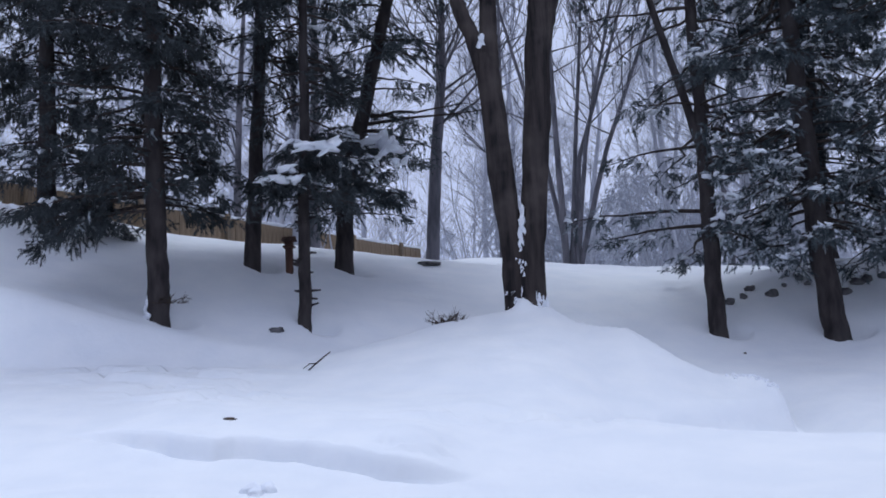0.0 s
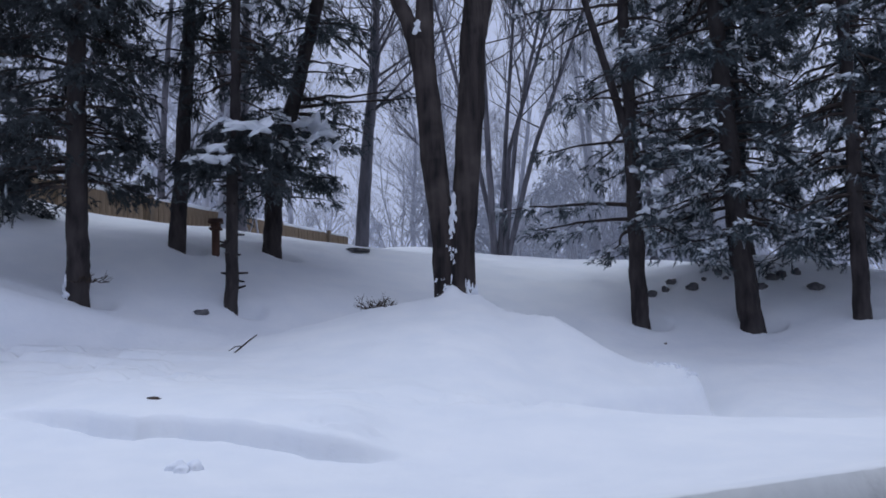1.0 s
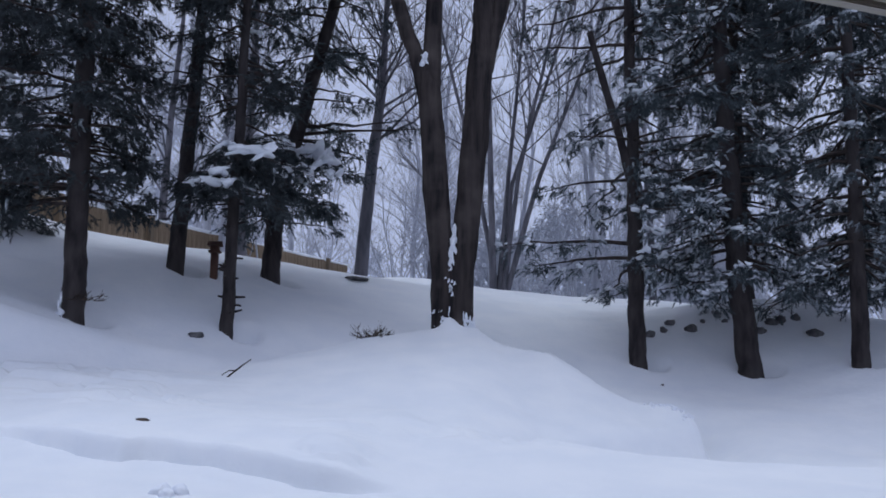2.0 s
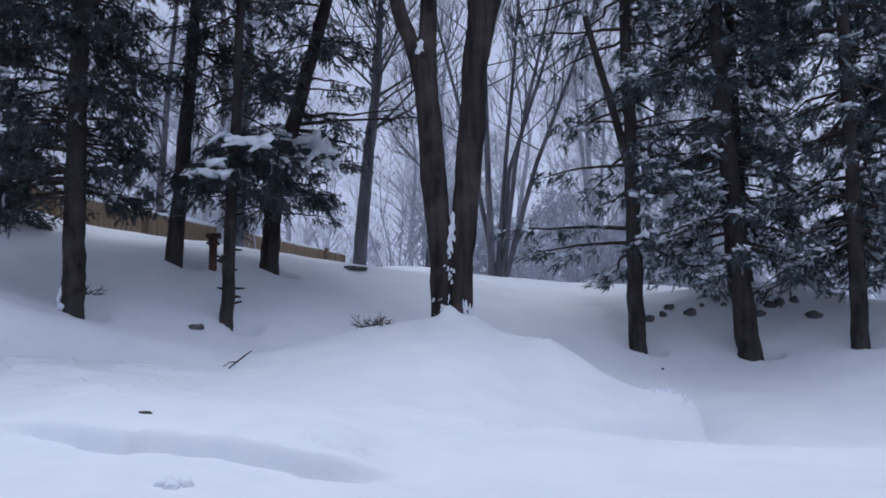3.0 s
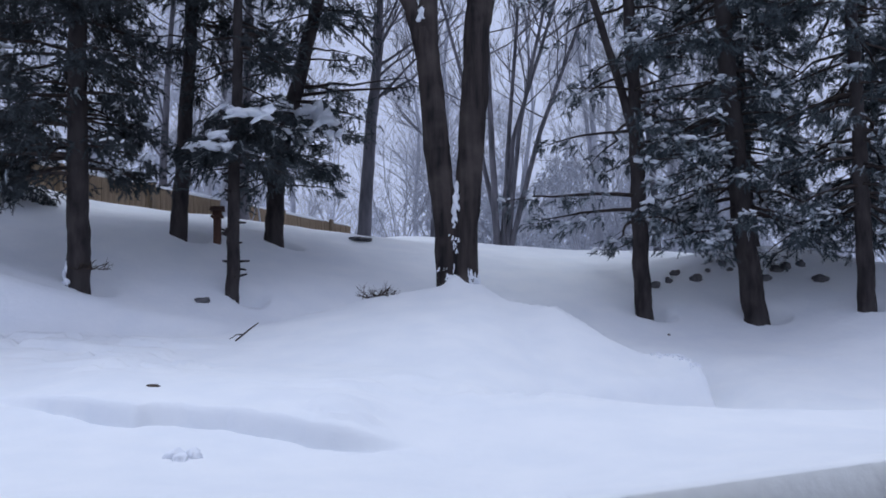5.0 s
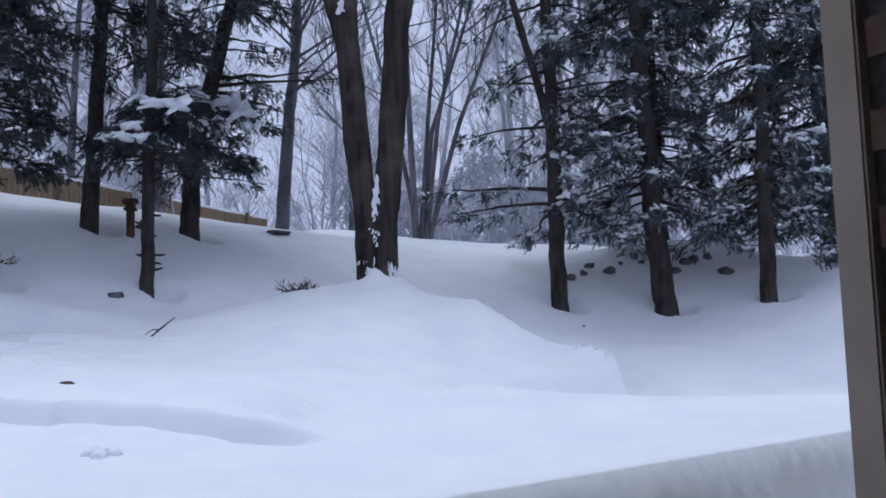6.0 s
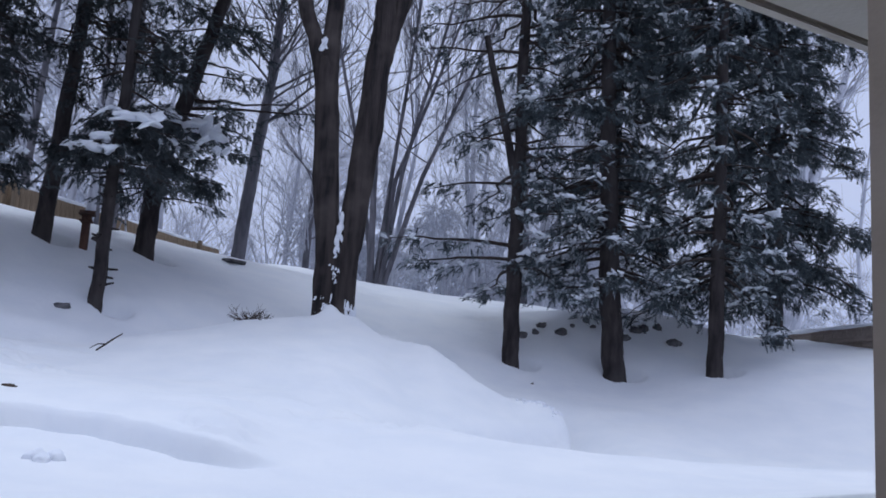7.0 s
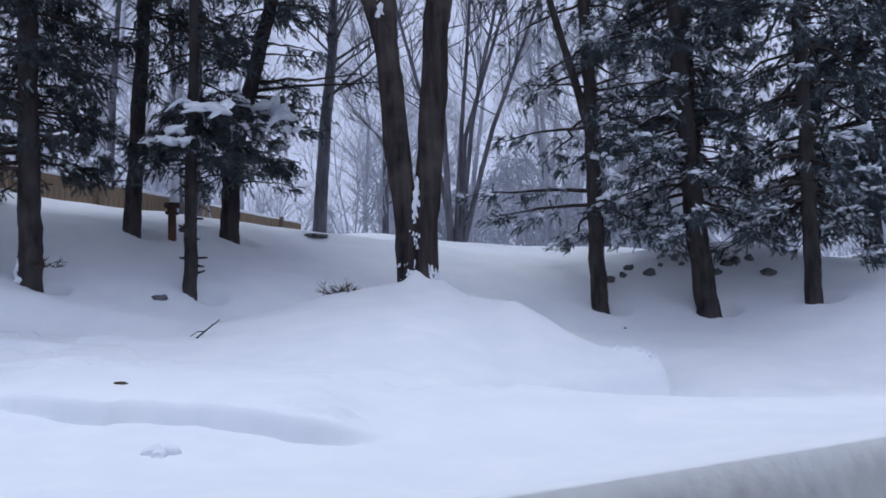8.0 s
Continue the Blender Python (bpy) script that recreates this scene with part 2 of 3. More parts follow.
def ground_z(x, y):
    x, y = np.asarray(x, float), np.asarray(y, float)
    k, u, w = smooth01(6, 10, y), (np.minimum(y, 17) - 12) / 5, np.clip(x, -8, 11) / 6
    z = 0.76 + k * (1.294 + 1.948 * u - 0.233 * u * u - 0.869 * w + 0.075 * w * u + 0.614 * w * w - 0.617 * w * w * u)
    for hx, hy, a in HUMPS:
        z = z + a * np.exp(-((x - hx) ** 2 + (y - hy) ** 2) / 2)
    z = z - 0.045 * np.maximum(y - 17.5, 0) * smooth01(17, 30, y) + 0.04 * np.maximum(y - 60, 0) * smooth01(60, 120, y)
    z = z - 0.75 * smooth01(14.6, 18, y) * (1 - smooth01(-2.5, 1.5, x))
    z = z + 3.2 * smooth01(22, 32, y) * (1 - smooth01(-8, 1, x))
    # the yard runs nearly level to the foot of the bank
    level = 0.76 + 0.155 * np.maximum(y - 5.6, 0) + 0.05 * np.maximum(-1.5 - x, 0)
    z = np.where((x < 1.2) & (y < 10.2), z + (level - z) * (1 - smooth01(0.2, 1.2, x)) * (1 - smooth01(9.7, 10.2, y)) * smooth01(5.2, 6.4, y), z)
    # hollow the wind has scoured behind the drift
    ey, ez = np.interp(x, EDGE_X, EDGE_Y), np.interp(x, EDGE_X, EDGE_Z)
    behind = np.maximum(y - ey, 0)
    z = z - 0.30 * smooth01(1.15, 1.7, x) * (1 - smooth01(3.4, 4.2, x)) * np.exp(-(behind / 0.75) ** 2) * smooth01(-1.2, 0, y - ey)
    z = z - 0.10 * smooth01(-2.0, -0.8, x) * (1 - smooth01(0.6, 1.1, x)) * np.exp(-((y - ey - 0.35) / 0.4) ** 2)
    # wind drift below the maple: a rounded face and a sharp lee edge, blunt at its end
    foot = np.interp(x, [-2.0, 0.75, 1.64, 3.5], [7.0, 6.7, 8.05, 8.95])
    rise = np.clip((y - foot) / np.maximum(ey - foot, 0.2), 0, 1)
    near = 0.82 + (ez - 0.82) * (0.72 * rise + 0.28 * rise * rise * (3 - 2 * rise)) + 0.05 * smooth01(0.0, 0.10, rise) * smooth01(0.6, 1.2, x)
    far = ez - behind * (0.35 + 2.4 * smooth01(0.9, 1.5, x))
    drift = np.where(y < ey, near, far) - 3 * np.maximum(-2.0 - x, 0) - 6 * np.maximum(x - 3.47, 0) - 2 * np.maximum(foot - y, 0)
    drift = drift + 0.05 * np.exp(-((x - 0.98) ** 2 + (y - 10.72) ** 2) / 0.06) + 0.13 * np.exp(-((x - 0.97) ** 2 + (y - 10.73) ** 2) / 0.012)
    soft = 0.006
    z = np.where(np.abs(drift - z) > 0.4, np.maximum(drift, z), soft * np.logaddexp(drift / soft, z / soft))
    # scoured trough with a crisp lip in the foreground
    d = y - lip_y(x)
    span = smooth01(-3.1, -1.9, x) * (1 - smooth01(-0.35, 0.25, x))
    z = z + span * (0.145 * smooth01(0.0, 0.07, d) * (1 - smooth01(0.5, 2.4, d)) - 0.07 * smooth01(-0.06, 0.0, d) * (1 - smooth01(0.01, 0.09, d)) + 0.03 * np.exp(-((d + 0.18) / 0.13) ** 2))
    # hollows the wind has cut beside the trunks
    for wx, wy in WELLS:
        z = z - 0.30 * np.exp(-((x - wx - 0.24) ** 2 / 0.03 + (y - wy - 0.02) ** 2 / 0.03) ** 2)
    # edge of the snow along the sheltered strip by the house
    c = -(x - CREST[0]) * math.sin(CREST_DIR) + (y - CREST[1]) * math.cos(CREST_DIR)
    z = z + (0.825 - z) * np.exp(-(np.maximum(c, 0) / 0.45) ** 2)
    fall = np.clip(-c / 0.15, 0, 1) ** 0.9
    z = np.where(c < 0, np.minimum(z, 0.83) * (1 - fall) + 0.33 * fall, z)
    return z


def ripple(x, y):
    """Small uneven relief blown into the snow."""
    v = Vector((x * 0.8 + 3, y * 1.5, 0.3))
    h = 0.030 * noise.noise(v) + 0.012 * noise.noise(v * 2.7) + 0.003 * noise.noise(Vector((x * 6, y * 9, 2)))
    crust = 0.0
    for cx, cy, a, b in ((-3.5, 9.3, 1.1, 0.5), (-2.5, 8.7, 0.9, 0.55), (-2.1, 7.9, 0.7, 0.4), (0.5, 6.9, 1.1, 0.4), (-0.2, 5.9, 0.5, 0.3), (1.4, 11.9, 0.5, 0.5)):
        crust += math.exp(-(((x - cx) / a) ** 2 + ((y - cy) / b) ** 2))
    n = noise.noise(Vector((x * 1.9, y * 4.2, 7))) + 0.35 * noise.noise(Vector((x * 6, y * 11, 4)))
    step = min(1.0, max(0.0, (n - 0.10) / 0.07))
    return h + min(crust, 1.0) * (0.075 * step * (1 - 0.4 * step * n) + 0.012 * n)


def axis(lo, hi, step, reach, grow=1.16):
    mid = np.arange(lo, hi + step / 2, step)
    out, s, e = [], step, 0.0
    while e < reach:
        s *= grow
        e += s
        out.append(e)
    out = np.array(out)
    return np.concatenate([lo - out[::-1], mid, hi + out])


gx, gy = axis(-8, 10.5, 0.065, 420), axis(2.4, 17.5, 0.07, 420)
gy = np.concatenate([gy[gy < 2.4], np.arange(2.4, 5.79, 0.05), np.arange(5.79, 6.3, 0.0175), np.arange(6.3, 9.8, 0.04), gy[gy > 9.83]])
GX, GY = np.meshgrid(gx, gy)
follow = np.clip(lip_y(GX) - 6.0, -0.8, 1.0)
GY = GY + follow * np.interp(GY, [3.2, 5.85, 6.2, 9.7], [0, 1, 1, 0]) * smooth01(-7, -4.5, GX) * (1 - smooth01(0.5, 2.5, GX))
for curve, x0, x1 in ((crest_y, -2.5, 10.4), (edge_y, -2.1, 3.7)):
    for j in np.nonzero((gx > x0) & (gx < x1))[0]:
        yc = float(curve(gx[j]))
        if 2.45 < yc < 17:
            GY[int(np.argmin(np.abs(GY[:, j] - yc))), j] = yc
GZ = ground_z(GX, GY)
near_mask = (np.abs(GX - 1) < 14) & (GY > 2.6) & (GY < 22)
GZ[near_mask] += np.array([ripple(a, b) for a, b in zip(GX[near_mask], GY[near_mask])]) * smooth01(0.0, 0.5, GY[near_mask] - crest_y(GX[near_mask]))
gb = Build()
gi, gj = np.meshgrid(np.arange(len(gy) - 1), np.arange(len(gx) - 1), indexing="ij")
gi, gj = gi.ravel(), gj.ravel()
nx = len(gx)
gb.add(np.stack([GX, GY, GZ], -1), np.stack([gi * nx + gj, gi * nx + gj + 1, (gi + 1) * nx + gj + 1, (gi + 1) * nx + gj], 1))
ground = tagged(new("ground", gb.mesh("ground", SNOW)), "deep wind-drifted snow over a rising back yard", "ground", kind="structure")


def on_ground(x, y, sink=0.0):
    return (x, y, float(ground_z(x, y)) + ripple(x, y) - sink)


# ---- trees ----
def spray_shape(rng, needles=30):
    """A short twig brushed with needles, bushy and a little drooping."""
    v, f = [], []
    for i in range(needles):
        t = (i + 0.5) / needles
        a = i * 2.4 + rng.uniform(-0.4, 0.4)
        base = np.array([t, 0, -0.22 * t * t])
        d = np.array([0.75, math.cos(a) * 0.95, math.sin(a) * 0.6 - 0.15])
        d /= np.linalg.norm(d)
        ln = rng.uniform(0.26, 0.42) * (1 - 0.35 * t)
        s = np.cross(d, rng.normal(size=3))
        s /= np.linalg.norm(s)
        v += [base - s * 0.036, base + s * 0.036, base + d * ln + [0, 0, -0.04]]
        f.append((3 * i, 3 * i + 1, 3 * i + 2))
    return np.array(v), np.array(f)


def frame_of(d, rng, roll=0.5):
    d = d / (np.linalg.norm(d) + 1e-9)
    up = np.array([0, 0, 1.0]) + rng.normal(size=3) * roll
    s = np.cross(up, d)
    s /= np.linalg.norm(s) + 1e-9
    return np.stack([d, s, np.cross(d, s)], 1)


def stem_at(stem, z):
    s = np.asarray(stem)
    return np.array([np.interp(z, s[:, 2], s[:, i]) for i in range(2)] + [z])


def bark_tube(build, pts, radii, rng, sides=14, rough=0.06, flare=0.35):
    pts, radii = np.asarray(pts, float), np.asarray(radii, float)
    n = max(8, int(np.linalg.norm(pts[-1] - pts[0]) / 0.16))
    t0 = np.linspace(0, 1, len(pts))
    t = np.linspace(0, 1, n)
    p = np.stack([np.interp(t, t0, pts[:, i]) for i in range(3)], 1)
    p[1:-1] = (p[:-2] + 2 * p[1:-1] + p[2:]) / 4
    p[:, :2] += np.cumsum(rng.normal(size=(n, 2)), 0) * 0.004
    r = np.interp(t, t0, radii)
    h = np.linalg.norm(p - p[0], axis=1)
    r = r * (1 + flare * np.exp(-h / 0.18))
    ridge = 1 + rough * rng.normal(size=(1, sides)) + rough * 0.7 * rng.normal(size=(n, sides))
    build.tube(p, r[:, None] * ridge, sides)


def conifer(name, stem, r0, base_z, radius, label, seed, crown=(), top=13.5, per_m=13, droop=0.35, frost=0.2, pads=120, pad_size=0.10, stubs=0, dense=1.0, fork=None, low=(),
            group="conifers in the yard"):
    """An evergreen: stem points in the yard, crown from base_z upward; radius(z, azimuth) is the reach of its boughs."""
    rng = np.random.default_rng(seed)
    x, y = stem[0][:2]
    gz = float(ground_z(x, y))
    tree = thing(name, (x, y, gz), label, "conifer", group)
    s = np.array(stem, float)
    s[0][2] = gz - 0.25
    lean = (s[-1] - s[-2]) / max(s[-1][2] - s[-2][2], 0.1)
    s = np.vstack([s, s[-1] + lean * max(top - s[-1][2], 0.3)])
    rel = s - np.array([x, y, gz])
    tk = Build()
    bark_tube(tk, rel, [r0 * max(0.12, 1 - 0.85 * (p[2] + 0.2) / (top - gz)) for p in rel], rng, flare=0.15)
    part("trunk", tk, BARK_PINE, tree)
    if fork:
        fk = Build()
        bark_tube(fk, np.array(fork) - np.array([x, y, gz]), [r0 * 0.6, r0 * 0.5, r0 * 0.4], rng, 10, 0.05, 0.0)
        part("fork_stem", fk, BARK_PINE, tree)
    limbs, places, frames, fr_places, fr_frames, pad_p, pad_s, pad_h = Build(), [], [], [], [], [], [], []
    z, queue = base_z, list(low)
    while z < top - 0.15:
        # above 7.6 m, out of view: wide boughs added to shade the snow
        high = z > 7.6
        z += rng.exponential(0.12 if high else 1.0 / per_m)
        if z > top - 0.15:
            break
        a = rng.uniform(0, 2 * np.pi)
        reach = radius(z, a) * rng.uniform(0.65, 1.08)
        if high:
            reach = (2.5 - 1.6 * (z - 7.6) / (top - 7.6)) * rng.uniform(0.6, 1.1)
        sag, zb, boost = droop * rng.uniform(0.6, 1.3), z, 1.0
        if queue:
            zb, a, reach, sag, *thin = queue.pop()
            a, z, boost = radians(a), base_z, thin[0] if thin else 2.2
        if reach < 0.12:
            continue
        o = stem_at(s, zb) - np.array([x, y, gz])
        dirn = np.array([np.cos(a), np.sin(a), 0])
        steps = 7
        t = np.linspace(0, 1, steps)
        pts = o + dirn * (t * reach)[:, None]
        pts[:, 2] += reach * (0.10 * t - sag * t ** 1.6 + 0.12 * sag * t ** 4)
        pts[1:, :2] += rng.normal(size=(steps - 1, 2)) * 0.03 * reach
        br = min(0.032, 0.009 + 0.013 * reach)
        limbs.tube(pts, br * (1 - 0.8 * t), 4, cap=False)
        n_tw = int(reach * 5.2 * dense * boost * (0.7 if high else 1)) + 2
        for k in range(n_tw):
            tt = 1.0 if k == 0 else rng.uniform(0.25, 1.0)
            q = np.array([np.interp(tt, t, pts[:, i]) for i in range(3)])
            side = rng.choice([-1, 1])
            out = dirn * rng.uniform(0.35, 0.9) + side * np.array([-dirn[1], dirn[0], 0]) * rng.uniform(0.3, 1.0)
            out[2] = -rng.uniform(0.15, 0.85)
            ln = rng.uniform(0.14, 0.40) * (1.25 - 0.6 * tt) * min(1, 0.5 + reach * 0.5)
            tip = q + out / np.linalg.norm(out) * ln
            limbs.tube([q, (q + tip) / 2 + [0, 0, 0.02], tip], [0.006, 0.004, 0.002], 3, cap=False)
            clump = noise.noise(Vector((x + q[0], y + q[1], q[2])) * 1.6)
            cold = clump > 0.30 - frost * (1.6 if z < 4.2 else 0.9) and rng.random() < frost * 2.4
            cold = cold or (boost > 1 and rng.random() < min(0.8, frost * 2.1))
            heart = q + (tip - q) * rng.uniform(0.5, 1.0)
            for m in range(4 if high else 8):
                pos = heart + rng.normal(size=3) * np.array([0.055, 0.055, 0.035]) * (2.2 if high else 1)
                d = (tip - q) / ln + rng.normal(size=3) * 0.6
                fm = frame_of(d, rng, 0.3) * rng.uniform(0.09, 0.18) * (2.8 if high else 1)
                if cold and m < 3:
                    fr_places.append(pos + [0, 0, 0.035])
                    fr_frames.append(fm * 0.9)
                else:
                    places.append(pos)
                    frames.append(fm)
            if rng.random() < pads / 480 * (1.9 if z < 4.3 else 0.7) and clump > -0.1 and tt > 0.4 and not high:
                for m in range(3):
                    pad_p.append(heart + rng.normal(size=3) * np.array([0.06, 0.06, 0.012]) + [0, 0, 0.055])
                    pad_s.append(rng.uniform(0.2, 0.65) * pad_size)
                    pad_h.append(0.4)
    tagged(part("bough_wood", limbs, TWIG, tree), kind="stuff")
    sv, sf = spray_shape(rng)
    cb = Build()
    cb.stamp(sv, sf, np.array(places), np.array(frames))
    tagged(part("crown", cb, PINE_NEEDLE if name == "pine" else NEEDLE, tree, smooth=False), kind="stuff")
    if fr_places:
        fb = Build()
        fb.stamp(sv, sf, np.array(fr_places), np.array(fr_frames))
        tagged(part("frosted_needles", fb, NEEDLE_FROST, tree, "snow-dusted needles", smooth=False), kind="stuff")
    for (px, py, pz, ps) in crown:
        for m in range(4):
            pad_p.append(np.array([px - x, py - y, pz - gz]) + rng.normal(size=3) * np.array([0.4, 0.35, 0.06]) * ps)
            pad_s.append(ps * rng.uniform(0.45, 0.75))
            pad_h.append(0.3)
    if pad_p:
        pb = Build()
        lv, lf = lump(rng, 2, 0.9, 1.0)
        fr = []
        for ps, ph in zip(pad_s, pad_h):
            c, sn = np.cos(rng.uniform(0, 6.3)), np.sin(rng.uniform(0, 6.3))
            mm = np.array([[c, -sn, 0], [sn, c, 0], [rng.normal() * 0.35, rng.normal() * 0.35, 1]])
            fr.append(mm @ np.diag([ps * rng.uniform(0.8, 1.5), ps * rng.uniform(0.6, 1.0), ps * ph * rng.uniform(0.7, 1.25)]))
        pb.stamp(lv, lf, np.array(pad_p), np.array(fr))
        tagged(part("snow_load", pb, SNOW_LOAD, tree, "clumps of snow on the boughs"), kind="stuff")
    for i in range(stubs):
        zz = rng.uniform(0.15, base_z - gz + 0.4)
        a = rng.uniform(0, 6.28)
        o = stem_at(s, gz + zz) - np.array([x, y, gz])
        d = np.array([np.cos(a), np.sin(a), rng.uniform(-0.2, 0.3)])
        sb = Build()
        sb.tube([o, o + d * (r0 + 0.02), o + d * (r0 + rng.uniform(0.05, 0.13))], [0.022, 0.017, 0.011], 5)
        part("branch_stub", sb, BARK_PINE, tree)
    return tree


def grow(build, rng, p, d, length, r, depth, spread, sides, up=0.25, twigs=1.0):
    """A bare limb with side limbs, and theirs in turn."""
    n = 5
    pts, q, dd = [p], p.copy(), d.copy()
    for _ in range(n):
        dd = dd + rng.normal(size=3) * 0.10 + np.array([0, 0, up * 0.12])
        dd /= np.linalg.norm(dd)
        q = q + dd * length / n
        pts.append(q.copy())
    pts = np.array(pts)
    t = np.linspace(0, 1, n + 1)
    build.tube(pts, r * (1 - 0.72 * t), sides, cap=False)
    if depth == 0:
        return
    for k in range(int(rng.integers(3, 6) * twigs) + 1):
        tt = rng.uniform(0.3, 1.0)
        b = np.array([np.interp(tt, t, pts[:, i]) for i in range(3)])
        side = rng.normal(size=3)
        nd = dd + side / np.linalg.norm(side) * spread
        nd[2] = abs(nd[2]) * 0.6 + up
        nd /= np.linalg.norm(nd)
        grow(build, rng, b, nd, length * rng.uniform(0.4, 0.7), r * (1 - 0.72 * tt) * 0.6 + 0.002, depth - 1, spread, max(3, sides - 2), up, twigs)


def bare_tree(name, place, stems, r0, label, seed, mat, limb_from=0.35, limbs=12, limb_len=2.2, depth=3, spread=0.8, group="bare trees", up=0.3):
    rng = np.random.default_rng(seed)
    tree = thing(name, place, label, "tree", group)
    tb, bb = Build(), Build()
    for si, st in enumerate(stems):
        st = np.array(st, float)
        rr = r0 * (1 if si == 0 else 0.75)
        rad = rr * (1 - 0.75 * np.linspace(0, 1, len(st)))
        bark_tube(tb, st, rad, rng, 9, 0.04, 0.25 if si == 0 else 0.0)
        tt = np.linspace(0, 1, len(st))
        for k in range(limbs):
            t = rng.uniform(limb_from, 1.0)
            p = np.array([np.interp(t, tt, st[:, i]) for i in range(3)])
            a = rng.uniform(0, 6.28)
            d = np.array([np.cos(a), np.sin(a), rng.uniform(0.4, 1.3)])
            d /= np.linalg.norm(d)
            grow(bb, rng, p, d, limb_len * rng.uniform(0.6, 1.2) * (1.15 - 0.5 * t), rr * (1 - 0.75 * t) * 0.28 + 0.005, depth - 1, spread, 5, up)
    part("trunk", tb, mat, tree)
    tagged(part("bare_crown", bb, mat, tree), kind="stuff")
    return tree


def cone(base, top, r_low, r_up, lo=1.0, side=0.3, face=math.pi / 2, fade=0.4):
    """Reach of boughs that narrows upward; side and face make one flank wider."""
    def reach(z, a):
        t = min(1, max(0, (z - base) / (top - base)))
        r = r_low + (r_up - r_low) * t
        return r * (1 + side * math.cos(a - face)) * min(1, lo + (z - base) / fade)
    return reach


tall_pine = conifer("pine", [(-3.54, 10.53, 2.0), (-3.55, 10.52, 3.29), (-3.58, 10.49, 4.54), (-3.6, 10.47, 5.6)], 0.13, 3.6,
        cone(3.3, 13.5, 1.3, 0.8, 0.6, 0.3, math.pi), "dark tall pine with drooping lower boughs in deep snow", 11, frost=0.06, pads=30, per_m=26, dense=1.2, droop=0.3, low=[(3.5, 175, 1.5, 0.45), (3.6, 200, 1.3, 0.4), (3.4, 230, 1.2, 0.4), (3.5, 20, 0.9, 0.3)])
rng = np.random.default_rng(21)
for px, pz, pw, ph in ((-0.125, 0.02, 0.05, 0.07), (-0.12, 0.13, 0.028, 0.08), (-0.10, 0.22, 0.022, 0.06), (-0.07, 0.05, 0.035, 0.05), (-0.125, 0.30, 0.012, 0.05)):
    lv, lf = lump(rng, 3, 1.0, 1.0)
    sn = Build()
    sn.stamp(lv, lf, np.array([[px, -0.105 + 2.0 * max(0.0, -px - 0.08), pz]]), np.array([np.diag([pw, 0.03, ph])]))
    part("snow_patch", sn, SNOW_LOAD, tall_pine, "snow plastered on the bark")
conifer("pine", [(-5.89, 12.7, 3.16), (-5.93, 12.68, 3.84), (-5.97, 12.66, 7.21)], 0.15, 3.75,
        cone(3.7, 13.5, 1.2, 0.6, 0.6), "dark pine by the board fence", 12, frost=0.15, pads=50, per_m=19, dense=1.6)
conifer("pine", [(-2.82, 12.45, 2.91), (-2.76, 12.46, 4.33), (-2.68, 12.48, 5.69), (-2.65, 12.48, 6.47)], 0.115, 5.4,
        cone(5.2, 13.5, 1.2, 0.7, 0.4), "tall bare-stemmed pine with foliage high up", 13, frost=0.1, pads=20, per_m=12, dense=0.85)
conifer("pine", [(-1.81, 11.01, 1.93), (-1.80, 11.01, 3.41), (-1.75, 11.02, 4.52), (-1.74, 11.02, 5.89)], 0.084, 3.45,
        cone(3.5, 13, 0.85, 0.85, 1.0, 0.0), "slim pine with branch stubs and snow-laden low boughs", 14, frost=0.03, pads=14, pad_size=0.11, stubs=26, low=[(4.15, -100, 0.65, 0.12), (4.1, -60, 0.6, 0.12), (3.85, -120, 0.7, 0.12), (3.75, -150, 0.65, 0.2), (3.75, -85, 0.6, 0.15), (3.95, -35, 0.6, 0.15), (3.9, 180, 0.7, 0.2), (3.7, -110, 0.5, 0.2)], top=13, per_m=14, dense=0.9,
        crown=[(-1.73, 10.28, 4.12, 0.18), (-1.46, 10.28, 4.07, 0.19), (-1.87, 10.28, 3.82, 0.14), (-2.02, 10.28, 3.72, 0.16), (-1.80, 10.28, 3.70, 0.12)])
conifer("spruce", [(-1.55, 13.27, 2.84), (-1.49, 13.28, 4.1), (-1.15, 13.31, 5.47), (-0.84, 13.33, 6.88)], 0.145, 3.65,
        cone(3.6, 13.5, 1.15, 1.0, 1.0, 0.0), "leaning dark spruce with clumps of snow", 15, frost=0.03, pads=16, pad_size=0.12, per_m=14, dense=0.9, low=[(4.78, -115, 0.8, 0.1), (4.7, -75, 0.85, 0.1), (4.6, -50, 0.95, 0.12), (4.4, -100, 0.8, 0.1), (4.42, -80, 0.85, 0.12), (4.35, -120, 0.75, 0.12), (4.3, -45, 1.0, 0.2), (4.1, -20, 1.0, 0.3), (5.15, -4, 2.1, 0.02, 0.35), (5.3, 8, 1.7, -0.02, 0.4)],
        crown=[(-1.27, 12.10, 4.65, 0.15), (-0.92, 12.10, 4.59, 0.19), (-0.69, 12.10, 4.47, 0.20), (-1.18, 12.10, 4.30, 0.14), (-0.98, 12.10, 4.31, 0.15), (-1.37, 12.10, 4.24, 0.12), (-0.58, 12.10, 4.26, 0.15)])
